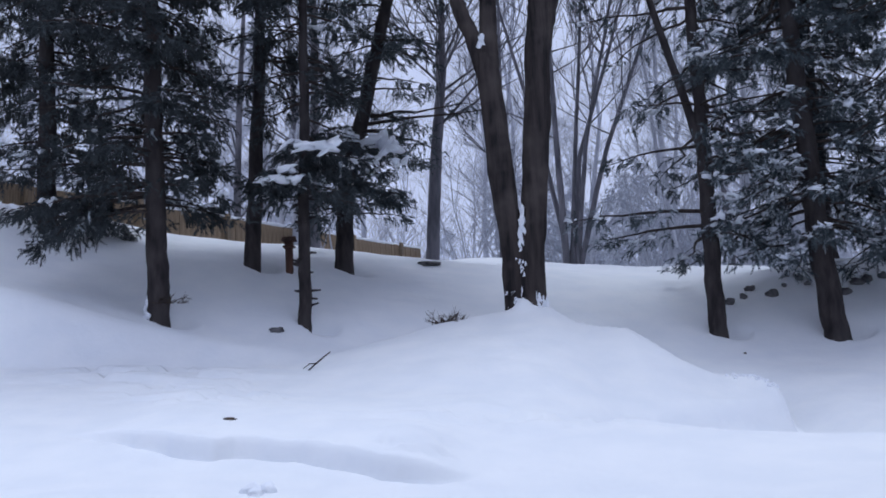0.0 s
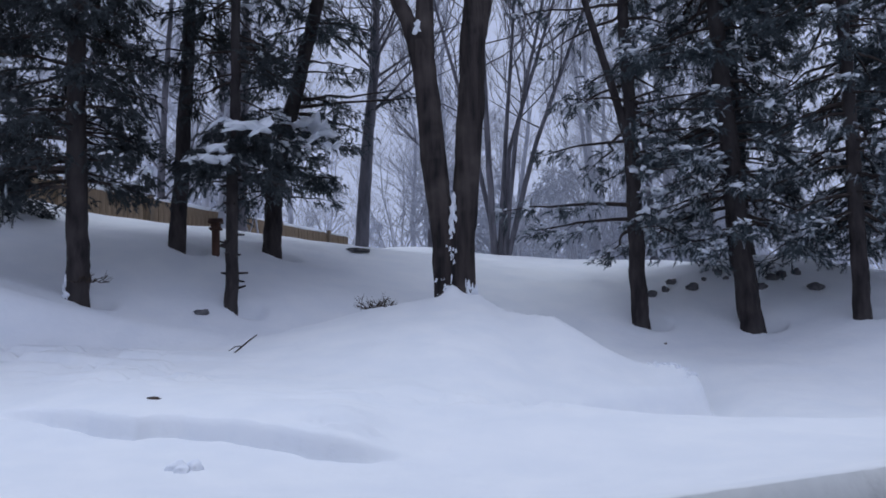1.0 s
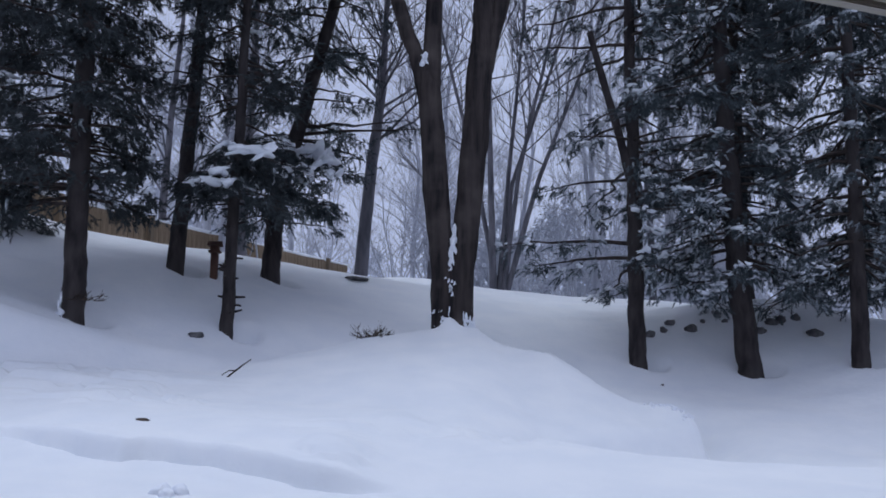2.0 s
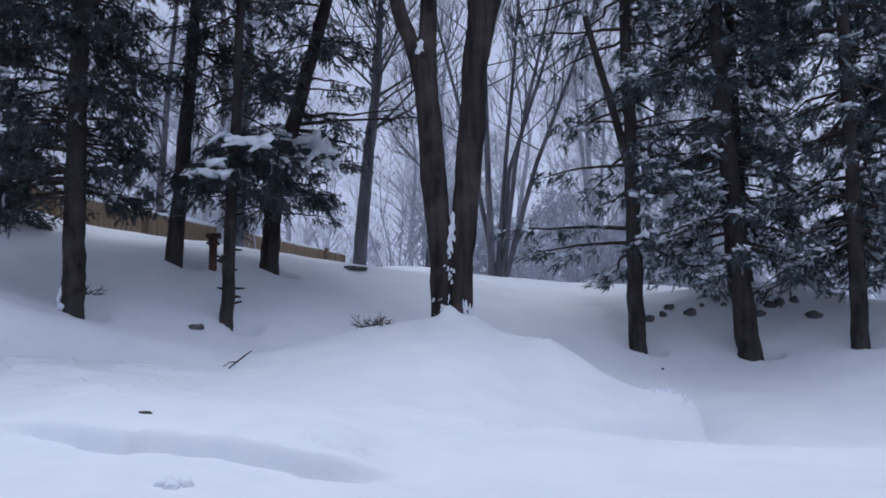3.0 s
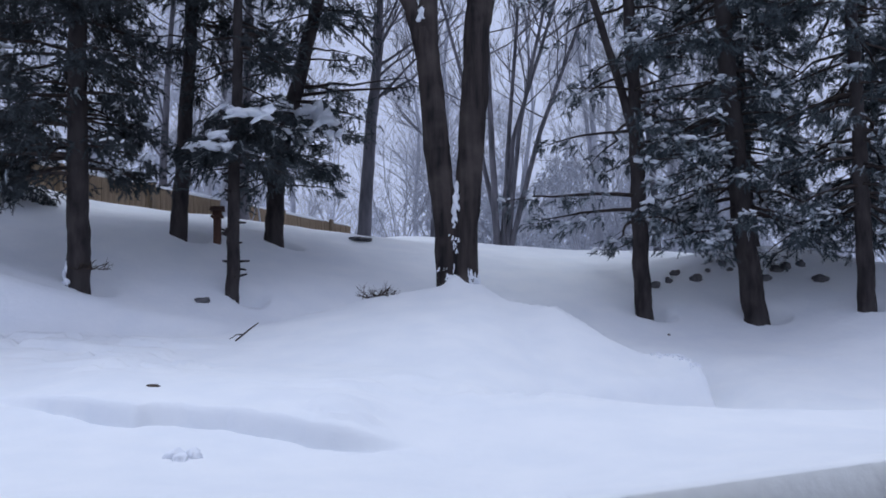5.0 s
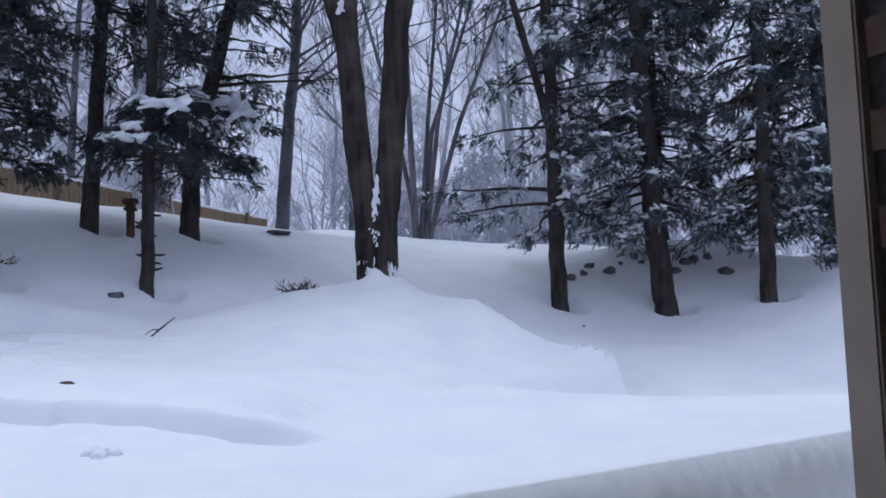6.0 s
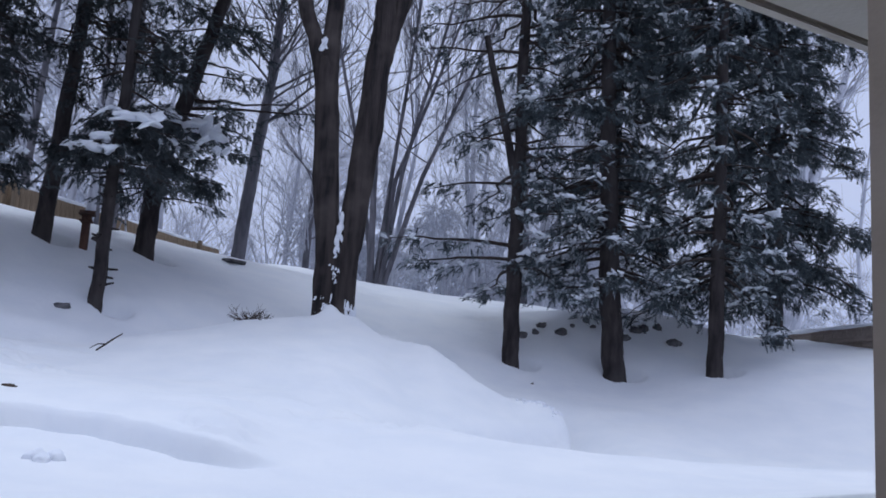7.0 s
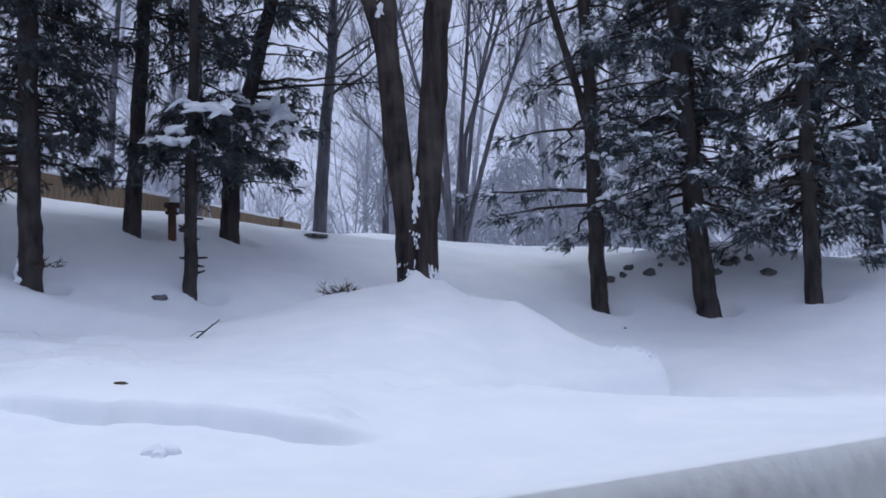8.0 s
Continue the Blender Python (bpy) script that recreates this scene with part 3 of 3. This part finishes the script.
conifer("spruce", [(3.73, 11.87, 1.58), (3.73, 11.87, 3.07), (3.72, 11.88, 4.72), (3.72, 11.87, 6.42)], 0.115, 2.95,
        cone(2.7, 13.5, 1.75, 0.9, 0.5), "spruce with long thin drooping boughs dusted with snow", 16, frost=0.36, pads=170, per_m=11, droop=0.22, dense=0.48,
        low=[(3.2, 5, 1.1, 0.75), (3.1, -25, 1.0, 0.8), (3.3, 30, 1.2, 0.7), (3.3, 185, 1.9, 0.15), (3.1, 170, 1.5, 0.2)], fork=[(3.72, 11.88, 4.2), (3.55, 11.9, 4.9), (3.15, 11.95, 6.5)])
conifer("spruce", [(5.23, 11.5, 1.48), (5.14, 11.55, 2.88), (5.10, 11.56, 4.66), (5.05, 11.58, 6.34)], 0.160, 2.8,
        cone(2.7, 13.5, 1.5, 1.2, 0.6, 0.5), "thick-trunked spruce with dense snow-dusted boughs", 17, frost=0.36, pads=200, per_m=18, droop=0.4, dense=0.85, low=[(3.1, 180, 1.0, 0.7), (3.0, -20, 1.0, 0.75), (3.1, 10, 1.2, 0.7), (3.0, 215, 0.8, 0.8)])
conifer("spruce", [(6.41, 10.88, 1.51), (6.45, 10.86, 2.95), (6.47, 10.84, 4.49), (6.48, 10.84, 6.08)], 0.115, 2.8,
        cone(2.7, 13.5, 1.4, 1.1, 0.6, 0.45), "spruce with low hanging snowy branch tips", 18, frost=0.34, pads=170, per_m=16, droop=0.45, dense=0.85, low=[(3.0, -15, 0.8, 1.15), (2.9, -4, 0.75, 1.2), (3.1, -35, 0.7, 1.0), (3.0, 10, 0.9, 1.0), (3.0, 180, 0.9, 0.6)])
conifer("spruce", [(6.35, 14.0, 2.4), (6.3, 14.0, 5.0), (6.3, 14.0, 7.0)], 0.13, 4.0,
        cone(3.9, 13.5, 1.1, 1.1, 0.6), "dark spruce standing behind the others", 20, frost=0.15, pads=40, per_m=17, droop=0.4)
conifer("spruce", [(8.6, 12.6, 2.2), (8.6, 12.6, 5.0), (8.6, 12.6, 7.0)], 0.15, 3.3,
        cone(3.2, 12, 1.7, 0.3, 0.7, 0.0), "dense dark spruce at the edge of the yard", 19, frost=0.04, pads=20, per_m=30, droop=0.5, top=12, dense=1.3)


# the twin-stemmed maple on the drift
def maple():
    rng = np.random.default_rng(31)
    bx, by = 1.06, 10.95
    gz = 1.98
    tree = thing("maple", (bx, by, gz), "large twin-stemmed maple with rough dark bark on a snow drift", "tree", "bare trees")
    left = [(-0.13, 0, -0.4), (-0.14, 0, 0.0), (-0.145, 0, 0.6), (-0.165, 0, 1.0), (-0.186, 0, 1.3), (-0.217, 0, 1.67), (-0.244, 0, 2.04), (-0.266, 0, 2.42), (-0.303, 0, 2.8), (-0.345, 0, 3.18), (-0.368, 0, 3.4)]
    left_r = [0.17, 0.155, 0.148, 0.148, 0.150, 0.162, 0.162, 0.156, 0.150, 0.155, 0.135]
    right = [(0.09, 0.02, -0.4), (0.085, 0.02, 0.0), (0.087, 0.02, 0.63), (0.107, 0.02, 0.93), (0.137, 0.02, 1.29), (0.17, 0.02, 1.67), (0.2, 0.02, 2.04), (0.235, 0.02, 2.42), (0.262, 0.02, 2.8), (0.297, 0.02, 3.18), (0.332, 0.02, 3.57), (0.37, 0.02, 3.8)]
    right_r = [0.185, 0.17, 0.168, 0.164, 0.166, 0.168, 0.172, 0.174, 0.174, 0.168, 0.168, 0.15]
    b = Build()
    bark_tube(b, [(-0.03, -0.02, -0.4), (-0.035, -0.02, 0.3), (-0.04, -0.01, 0.8), (-0.03, 0.0, 1.24)], [0.21, 0.175, 0.155, 0.09], rng, 14, 0.05, 0.05)
    part("root_collar", b, BARK_MAPLE, tree)
    for st, rad in ((left, left_r), (right, right_r)):
        b = Build()
        bark_tube(b, st, rad, rng, 26, 0.045, 0.10)
        part("stem", b, BARK_MAPLE, tree, "dark furrowed bark")
    for st, rad in (([(-0.37, 0, 3.15), (-0.475, 0.01, 3.48), (-0.543, 0.02, 3.715), (-0.641, 0.03, 3.95), (-0.93, 0.1, 5.0), (-1.25, 0.2, 7.5)], [0.125, 0.108, 0.10, 0.10, 0.085, 0.04]),
                    ([(-0.345, 0, 3.15), (-0.318, 0, 3.56), (-0.296, 0, 3.95), (-0.30, -0.1, 6), (-0.25, -0.1, 8)], [0.14, 0.122, 0.116, 0.09, 0.04]),
                    ([(0.335, 0.03, 3.5), (0.355, 0.02, 4.0), (0.36, 0.02, 4.4), (0.36, 0, 5.5), (0.3, 0, 8)], [0.16, 0.145, 0.14, 0.12, 0.05]),
                    ([(0.34, 0.03, 3.5), (0.46, 0.05, 4.0), (0.60, 0.05, 4.42), (0.95, 0.1, 5.6), (1.5, 0.2, 7.8)], [0.155, 0.135, 0.13, 0.105, 0.05])):
        b = Build()
        bark_tube(b, st, rad, rng, 16, 0.04, 0.0)
        part("limb", b, BARK_MAPLE, tree)
    tw = Build()
    for sx, sz in ((-0.8, 5.0), (-0.34, 5.2), (0.46, 5.4), (1.0, 6.0), (-1.0, 6.2), (0.5, 6.4)):
        for k in range(5):
            a = rng.uniform(0, 6.28)
            grow(tw, rng, np.array([sx, 0, sz + rng.uniform(0, 1)]), np.array([np.cos(a), np.sin(a), 0.6]), 2.0, 0.035, 2, 0.8, 5)
    tagged(part("bare_crown", tw, BARK_MAPLE, tree), kind="stuff")
    lv, lf = lump(rng, 3, 1.3, 1.0)
    spots = [(-0.02, -0.085, 1.20, 0.035, 0.05, 0.10), (-0.04, -0.12, 1.06, 0.042, 0.04, 0.10), (-0.06, -0.15, 0.90, 0.028, 0.03, 0.07), (-0.42, -0.06, 3.56, 0.05, 0.06, 0.07)]
    spots += [(-0.07 + rng.normal() * 0.03, -0.185, rng.uniform(0.4, 0.8), rng.uniform(0.005, 0.014), 0.012, rng.uniform(0.006, 0.022)) for _ in range(16)]
    for _ in range(34):
        px = rng.uniform(-0.27, 0.23)
        spots.append((px, -0.168 + 0.9 * max(0.0, abs(px) - 0.13) ** 1.3, 0.22 * rng.random() ** 1.7 * (1.2 if px < 0 else 0.8), rng.uniform(0.006, 0.026), 0.012, rng.uniform(0.01, 0.05)))
    for px, py, pz, a, b2, c in spots:
        sn = Build()
        sn.stamp(lv, lf, np.array([[px, py, pz]]), np.array([np.diag([a, b2, c])]))
        part("snow_patch", sn, SNOW_LOAD, tree, "snow plastered on the bark")
    return tree


maple()

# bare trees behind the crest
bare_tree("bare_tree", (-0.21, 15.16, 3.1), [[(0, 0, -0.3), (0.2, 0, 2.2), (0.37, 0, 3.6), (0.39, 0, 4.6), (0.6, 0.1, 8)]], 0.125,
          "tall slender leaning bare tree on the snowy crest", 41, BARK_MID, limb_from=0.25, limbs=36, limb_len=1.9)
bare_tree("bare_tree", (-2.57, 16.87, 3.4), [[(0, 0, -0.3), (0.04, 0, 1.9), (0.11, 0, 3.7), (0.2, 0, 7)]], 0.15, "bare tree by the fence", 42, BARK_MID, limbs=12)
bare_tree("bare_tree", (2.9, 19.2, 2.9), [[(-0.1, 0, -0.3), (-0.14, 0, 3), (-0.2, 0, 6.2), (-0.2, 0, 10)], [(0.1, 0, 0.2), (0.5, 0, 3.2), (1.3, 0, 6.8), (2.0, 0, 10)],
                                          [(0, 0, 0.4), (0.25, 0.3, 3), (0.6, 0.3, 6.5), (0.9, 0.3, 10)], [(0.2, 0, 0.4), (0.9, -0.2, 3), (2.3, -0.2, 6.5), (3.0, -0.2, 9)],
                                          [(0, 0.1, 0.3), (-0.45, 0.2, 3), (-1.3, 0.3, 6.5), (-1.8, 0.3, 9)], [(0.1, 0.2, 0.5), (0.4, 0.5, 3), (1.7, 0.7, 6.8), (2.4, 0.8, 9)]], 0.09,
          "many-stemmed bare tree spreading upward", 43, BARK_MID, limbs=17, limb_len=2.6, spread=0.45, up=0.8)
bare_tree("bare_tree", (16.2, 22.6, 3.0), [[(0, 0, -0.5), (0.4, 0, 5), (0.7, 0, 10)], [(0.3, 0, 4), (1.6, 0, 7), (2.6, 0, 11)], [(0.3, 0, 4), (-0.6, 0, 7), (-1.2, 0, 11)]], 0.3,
          "bare tree beyond the far fence", 44, BARK_HAZE, limbs=16, limb_len=3)
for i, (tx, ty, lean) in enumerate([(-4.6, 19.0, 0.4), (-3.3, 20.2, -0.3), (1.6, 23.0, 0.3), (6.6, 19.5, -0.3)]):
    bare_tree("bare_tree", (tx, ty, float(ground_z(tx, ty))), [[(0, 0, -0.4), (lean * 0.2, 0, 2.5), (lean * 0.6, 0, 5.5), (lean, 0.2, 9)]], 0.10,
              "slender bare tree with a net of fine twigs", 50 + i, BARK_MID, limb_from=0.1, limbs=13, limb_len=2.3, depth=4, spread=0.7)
protos = []
for i in range(5):
    rng = np.random.default_rng(60 + i)
    st = [[(0, 0, -1.0), (rng.normal() * 0.2, 0, 3), (rng.normal() * 0.5, rng.normal() * 0.3, 6), (rng.normal() * 0.9, 0, 11)]]
    if i % 2:
        st.append([(0, 0, 1.0), (rng.normal() * 0.5, 0, 4), (rng.normal() * 1.3, 0, 10)])
    protos.append((st, 60 + i))
rng = np.random.default_rng(5)
spots = [(-9, 20), (-7.2, 24), (-5.5, 28), (-4.4, 22.5), (-2.6, 29), (1.6, 31), (2.4, 27), (4.6, 27), (6.0, 22), (7.8, 28), (9.5, 24), (11.5, 29), (13.5, 26), (-11, 27), (19, 30), (-3.4, 19.5), (6.8, 19)]
firsts = {}
for i, (tx, ty) in enumerate(spots):
    k = i % 5
    place = (tx, ty, float(ground_z(tx, ty)))
    if k not in firsts:
        firsts[k] = bare_tree("bare_tree", place, protos[k][0], 0.12, "bare tree paled for haze in the woods behind the yard", protos[k][1], BARK_HAZE, limb_from=0.15, limbs=16, limb_len=2.6, depth=4)
    else:
        copy_thing(firsts[k], pose(*place, 0, 0, float(rng.uniform(0, 360))))

# the far woods
fw = Build()
rng = np.random.default_rng(77)
for i in range(70):
    tx, ty = rng.uniform(-32, 44), rng.uniform(32, 62)
    gz = float(ground_z(tx, ty))
    h = rng.uniform(8, 14)
    top = np.array([tx + rng.normal() * 0.8, ty, gz + h])
    fw.tube([(tx, ty, gz - 0.5), (tx + rng.normal() * 0.3, ty, gz + h * 0.5), top], [0.13, 0.09, 0.02], 6)
    for k in range(16):
        p = np.array([tx, ty, gz + h * rng.uniform(0.12, 0.95)])
        a = rng.uniform(0, 6.28)
        grow(fw, rng, p, np.array([np.cos(a), np.sin(a), rng.uniform(0.5, 1.3)]), rng.uniform(1.5, 3.2), 0.05, 1, 0.8, 4, 0.3, 1.2)
tagged(new("far_woods", fw.mesh("far_woods", BARK_HAZE)), "distant leafless woods paled for haze", "woods", kind="stuff")

# frosted brush between the trunks, further paled by the haze colour of its bark
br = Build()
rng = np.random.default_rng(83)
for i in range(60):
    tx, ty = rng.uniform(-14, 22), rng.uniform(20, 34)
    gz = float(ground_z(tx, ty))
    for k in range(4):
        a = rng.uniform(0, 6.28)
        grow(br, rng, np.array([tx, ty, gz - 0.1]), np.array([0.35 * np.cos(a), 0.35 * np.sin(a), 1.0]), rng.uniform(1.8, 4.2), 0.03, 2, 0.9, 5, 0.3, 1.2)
tagged(new("far_brush", br.mesh("far_brush", BARK_HAZE)), "frosted brush behind the crest, paled for haze", "brush", kind="stuff")

# evergreens at the edge of the woods, with the haze put into their colour
eg = Build()
rng = np.random.default_rng(91)
sv, sf = spray_shape(rng, 14)
ps, fs2 = [], []
for i in range(96):
    near = i >= 46
    tx, ty = (rng.uniform(1.5, 16), rng.uniform(23, 33)) if near else (rng.uniform(-24, 34), rng.uniform(30, 46))
    gz, h, w = float(ground_z(tx, ty)), rng.uniform(2.6, 4.6) if near else rng.uniform(3.0, 6.5), rng.uniform(0.8, 1.6)
    for k in range(int(70 * h / 4)):
        t = rng.uniform(0, 1) ** 1.3
        a, rr = rng.uniform(0, 6.28), w * (1 - t) * rng.uniform(0.4, 1.1)
        ps.append((tx + rr * np.cos(a), ty + rr * np.sin(a), gz + h * t))
        fs2.append(frame_of(np.array([np.cos(a), np.sin(a), -0.4]), rng) * rng.uniform(0.5, 0.95))
eg.stamp(sv, sf, np.array(ps), np.array(fs2))
tagged(new("far_evergreens", eg.mesh("far_evergreens", HAZE_GREEN, False)), "evergreens paled for haze along the far woods", "woods", kind="stuff")

# ---- fences ----
def board_fence(start, end, top_z, low_z, n, name, label, mat, snow=True):
    start, end = np.array(start, float), np.array(end, float)
    length = float(np.linalg.norm(end - start))
    ang = math.degrees(math.atan2(end[1] - start[1], end[0] - start[0]))
    fence = thing(name, (start[0], start[1], low_z), label, "fence", "", ang)
    h = top_z - low_z
    w = length / n
    b = Build()
    b.box((0.006, -0.012, 0), (w - 0.006, 0.012, h))
    me = b.mesh("board", mat, False)
    rng = np.random.default_rng(8)
    for i in range(n):
        ob = new("board", me)
        ob.parent = fence
        ob.matrix_local = pose(i * w, rng.normal() * 0.004, rng.normal() * 0.008)
    for i in range(0, n + 1, 16):
        pb = Build()
        pb.box((i * w - 0.05, -0.11, 0), (i * w + 0.05, -0.012, h + 0.06))
        part("post", pb, mat, fence, smooth=False)
    for z in (0.3, h - 0.25):
        rb = Build()
        rb.box((0, 0.014, z), (length, 0.05, z + 0.09))
        part("rail", rb, mat, fence, smooth=False)
    if snow:
        sb = Build()
        xs = np.linspace(0, length, int(length / 0.2))
        sb.tube(np.stack([xs, 0 * xs, 0 * xs + h + 0.01], 1), 0.035 + 0.012 * np.sin(xs * 3) * np.sin(xs * 1.3), 7)
        part("snow_cap", sb, SNOW_LOAD, fence, "line of snow along the top")
    return fence


board_fence((-9.2, 10.0), (-0.67, 25.4), 4.63, 2.6, 120, "board_fence", "tan wooden board fence with snow along its top", FENCE)
board_fence((9.3, 10.0), (10.6, 17.5), 2.55, 1.4, 52, "board_fence", "low weathered wooden fence capped with snow", FENCE_OLD)


# ---- small things in the snow ----
def stone(place, size, seed, label, name="rock", mat=ROCK, squash=0.75, capped=True, group="rocks in the snow"):
    rng = np.random.default_rng(seed)
    t = thing(name, place, label, name, group)
    vs, fs = lump(rng, 3, 0.5, squash)
    b = Build()
    b.add(vs * np.array(size), fs)
    part("body", b, mat, t)
    if capped:
        v2, f2 = lump(rng, 2, 0.4, 0.4)
        b = Build()
        b.add(v2 * np.array(size) * np.array([0.85, 0.85, 0.6]) + np.array([0.02, 0.03, size[2] * squash * 0.75]), f2)
        part("snow_cap", b, SNOW_LOAD, t)
    return t


for i, (rx, ry, sz) in enumerate([(4.2, 12.69, 0.085), (4.81, 12.62, 0.085), (4.6, 12.92, 0.06), (5.33, 12.84, 0.06), (5.36, 12.66, 0.045), (6.0, 12.46, 0.075), (6.16, 12.5, 0.08), (6.43, 12.55, 0.065), (6.48, 12.09, 0.095), (4.43, 12.75, 0.06), (5.05, 12.75, 0.04), (5.75, 12.3, 0.06)]):
    stone(on_ground(rx, ry, -0.02), (sz * (0.9 + 0.2 * (i % 3)), sz, sz * (0.95 + 0.1 * (i % 4))), 100 + i, "dark rock half buried in snow", capped=i % 3 != 2)
stone(on_ground(-0.25, 14.55, -0.02), (0.20, 0.14, 0.06), 120, "flat dark stone poking out of the snow", capped=False)
stone(on_ground(-2.11, 10.7, -0.02), (0.085, 0.06, 0.055), 121, "small dark stone on the snow", capped=False)
stone(on_ground(-1.69, 6.65), (0.055, 0.02, 0.02), 122, "dead leaf lying on the snow", "leaf", DEAD, capped=False, group="litter on the snow")
stone(on_ground(3.85, 11.2), (0.02, 0.02, 0.02), 123, "dark speck of bark on the snow", "bark_piece", DEAD, capped=False, group="litter on the snow")
for i, (dx, dy, s) in enumerate([(0, 0, 0.06), (0.10, 0.02, 0.055), (0.05, -0.06, 0.045)]):
    stone(on_ground(-1.18 + dx, 5.08 + dy, -0.005), (s, s * 0.8, s * 1.0), 130 + i, "clod of snow on the smooth drift", "snow_clod", SNOW_LOAD, capped=False, group="snow clods")

cr = Build()
rng = np.random.default_rng(150)
for i in range(46):
    t = rng.uniform(3.0, 3.45)
    cx, cy = t, float(edge_y(t)) - abs(rng.normal()) * 0.06
    vs, fs = lump(rng, 1, 0.6, 0.8)
    cr.add(vs * rng.uniform(0.012, 0.032) + np.array(on_ground(cx, cy - 0.03, 0.004)), fs)
tagged(new("snow_crumbs", cr.mesh("snow_crumbs", SNOW_LOAD)), "crumbled snow along the broken drift edge", "snow", kind="stuff")


def twig_heap(name, place, seed, n, length, label, mat=DEAD):
    rng = np.random.default_rng(seed)
    t = thing(name, place, label, "brush")
    b = Build()
    for i in range(n):
        a = rng.uniform(0, 6.28)
        grow(b, rng, np.array([rng.normal() * length * 0.35, rng.normal() * 0.05, 0.0]), np.array([np.cos(a), 0.4 * np.sin(a), rng.uniform(0.1, 0.7)]),
             length * rng.uniform(0.4, 0.8), 0.006, 1, 0.8, 4, 0.1)
    tagged(part("twig_bunch", b, mat, t), kind="stuff")
    return t


twig_heap("brush_pile", on_ground(0.03, 10.83, 0.02), 140, 34, 0.26, "bunch of dead brown twigs poking from the snow")
stick = thing("fallen_stick", on_ground(-1.40, 9.45), "thin dark stick lying on the snow", "stick")
sb = Build()
sb.tube([(-0.12, -0.05, -0.02), (-0.04, 0.0, 0.05), (0.03, 0.02, 0.11), (0.11, 0.05, 0.17)], [0.008, 0.009, 0.008, 0.005], 6)
part("stem", sb, TWIG, stick)
sb = Build()
sb.tube([(-0.04, 0.0, 0.05), (-0.12, 0.05, 0.05), (-0.20, 0.07, 0.0)], [0.008, 0.006, 0.004], 5)
part("side_twig", sb, TWIG, stick)
twig_heap("twig_tuft", on_ground(-3.38, 10.42, -0.42), 142, 14, 0.2, "tuft of dead twigs at the foot of a pine")


def feeder_post(place):
    t = thing("feeder_post", place, "short reddish wooden feeder post with a small roof", "feeder")
    b = Build()
    b.box((-0.05, -0.05, -0.3), (0.05, 0.05, 0.36))
    part("post", b, POST_WOOD, t, smooth=False, bevel=0.008)
    b = Build()
    b.box((-0.085, -0.085, 0.36), (0.085, 0.085, 0.39))
    part("tray", b, POST_WOOD, t, smooth=False, bevel=0.006)
    b = Build()
    b.box((-0.06, -0.06, 0.39), (0.06, 0.06, 0.46))
    part("box", b, POST_WOOD, t, smooth=False, bevel=0.006)
    b = Build()
    b.add([(-0.10, -0.10, 0.46), (0.10, -0.10, 0.46), (0.10, 0.10, 0.46), (-0.10, 0.10, 0.46), (-0.10, 0, 0.53), (0.10, 0, 0.53)],
          [(0, 1, 5, 4), (2, 3, 4, 5), (0, 3, 2, 1)])
    b.add([(-0.10, -0.10, 0.46), (-0.10, 0, 0.53), (-0.10, 0.10, 0.46)], [(0, 1, 2)])
    b.add([(0.10, -0.10, 0.46), (0.10, 0.10, 0.46), (0.10, 0, 0.53)], [(0, 1, 2)])
    part("roof", b, POST_WOOD, t, smooth=False)
    return t


feeder_post(on_ground(-2.25, 12.46))

# ---- the house by the camera, turned to the yard ----
HOUSE = 15.0
HM = pose(0, 0, 0, 0, 0, HOUSE)


def house_part(name, lo, hi, mat, label, category, bevel=0.0):
    b = Build()
    b.box(lo, hi)
    ob = part(name, b, mat, None, label, False, bevel)
    ob.matrix_world = HM
    return tagged(ob, label, category, kind="structure")


house_part("patio", (-7, -0.9, 0.2), (9, 2.5, 0.40), CONCRETE, "wet concrete patio strip sheltered by the eave", "patio")
house_part("wall_back", (-7, -1.2, 0.2), (9, -0.9, 2.55), MORTAR, "house wall behind the patio", "wall")
house_part("soffit", (-7, -0.9, 2.40), (9, 1.68, 2.44), SOFFIT, "pale painted eave soffit", "soffit")
house_part("soffit_gap", (-7, 1.68, 2.43), (9, 1.695, 2.45), GAP, "dark gap at the soffit edge", "trim")
house_part("fascia", (-7, 1.695, 2.392), (9, 1.735, 2.60), SOFFIT, "pale painted fascia board", "trim", 0.004)
rb = Build()
rb.add([(-7, 1.78, 2.60), (9, 1.78, 2.60), (9, -3, 4.2), (-7, -3, 4.2), (-7, 1.78, 2.66), (9, 1.78, 2.66), (9, -3, 4.26), (-7, -3, 4.26)],
       [(0, 3, 2, 1), (4, 5, 6, 7), (0, 1, 5, 4), (1, 2, 6, 5), (2, 3, 7, 6), (3, 0, 4, 7)])
roof = part("roof", rb, ROOF, None, "dark shingle roof slope", False)
roof.matrix_world = HM
tagged(roof, category="roof", kind="structure")
wing = house_part("wall_wing", (0.985, -0.9, 0.40), (1.25, 0.925, 2.40), MORTAR, "brick side wall of the recess", "wall")
house_part("corner_trim", (0.964, 0.872, 0.40), (1.06, 0.932, 2.40), TRIM, "beige painted corner trim board", "trim", 0.004)
bk = Build()
bk.box((0, 0, 0), (0.03, 0.205, 0.057))
brick_mesh = bk.mesh("brick", BRICK, False)
rng = np.random.default_rng(9)
for row in range(29):
    for col in range(9):
        yb = 0.87 - 0.215 * (col + 1) + (0.107 if row % 2 else 0)
        if yb + 0.205 > 0.872 or yb < -0.9:
            continue
        ob = new("brick", brick_mesh)
        ob.parent = wing
        ob.matrix_local = pose(0.966 + rng.uniform(0, 0.008), yb, 0.41 + row * 0.068)
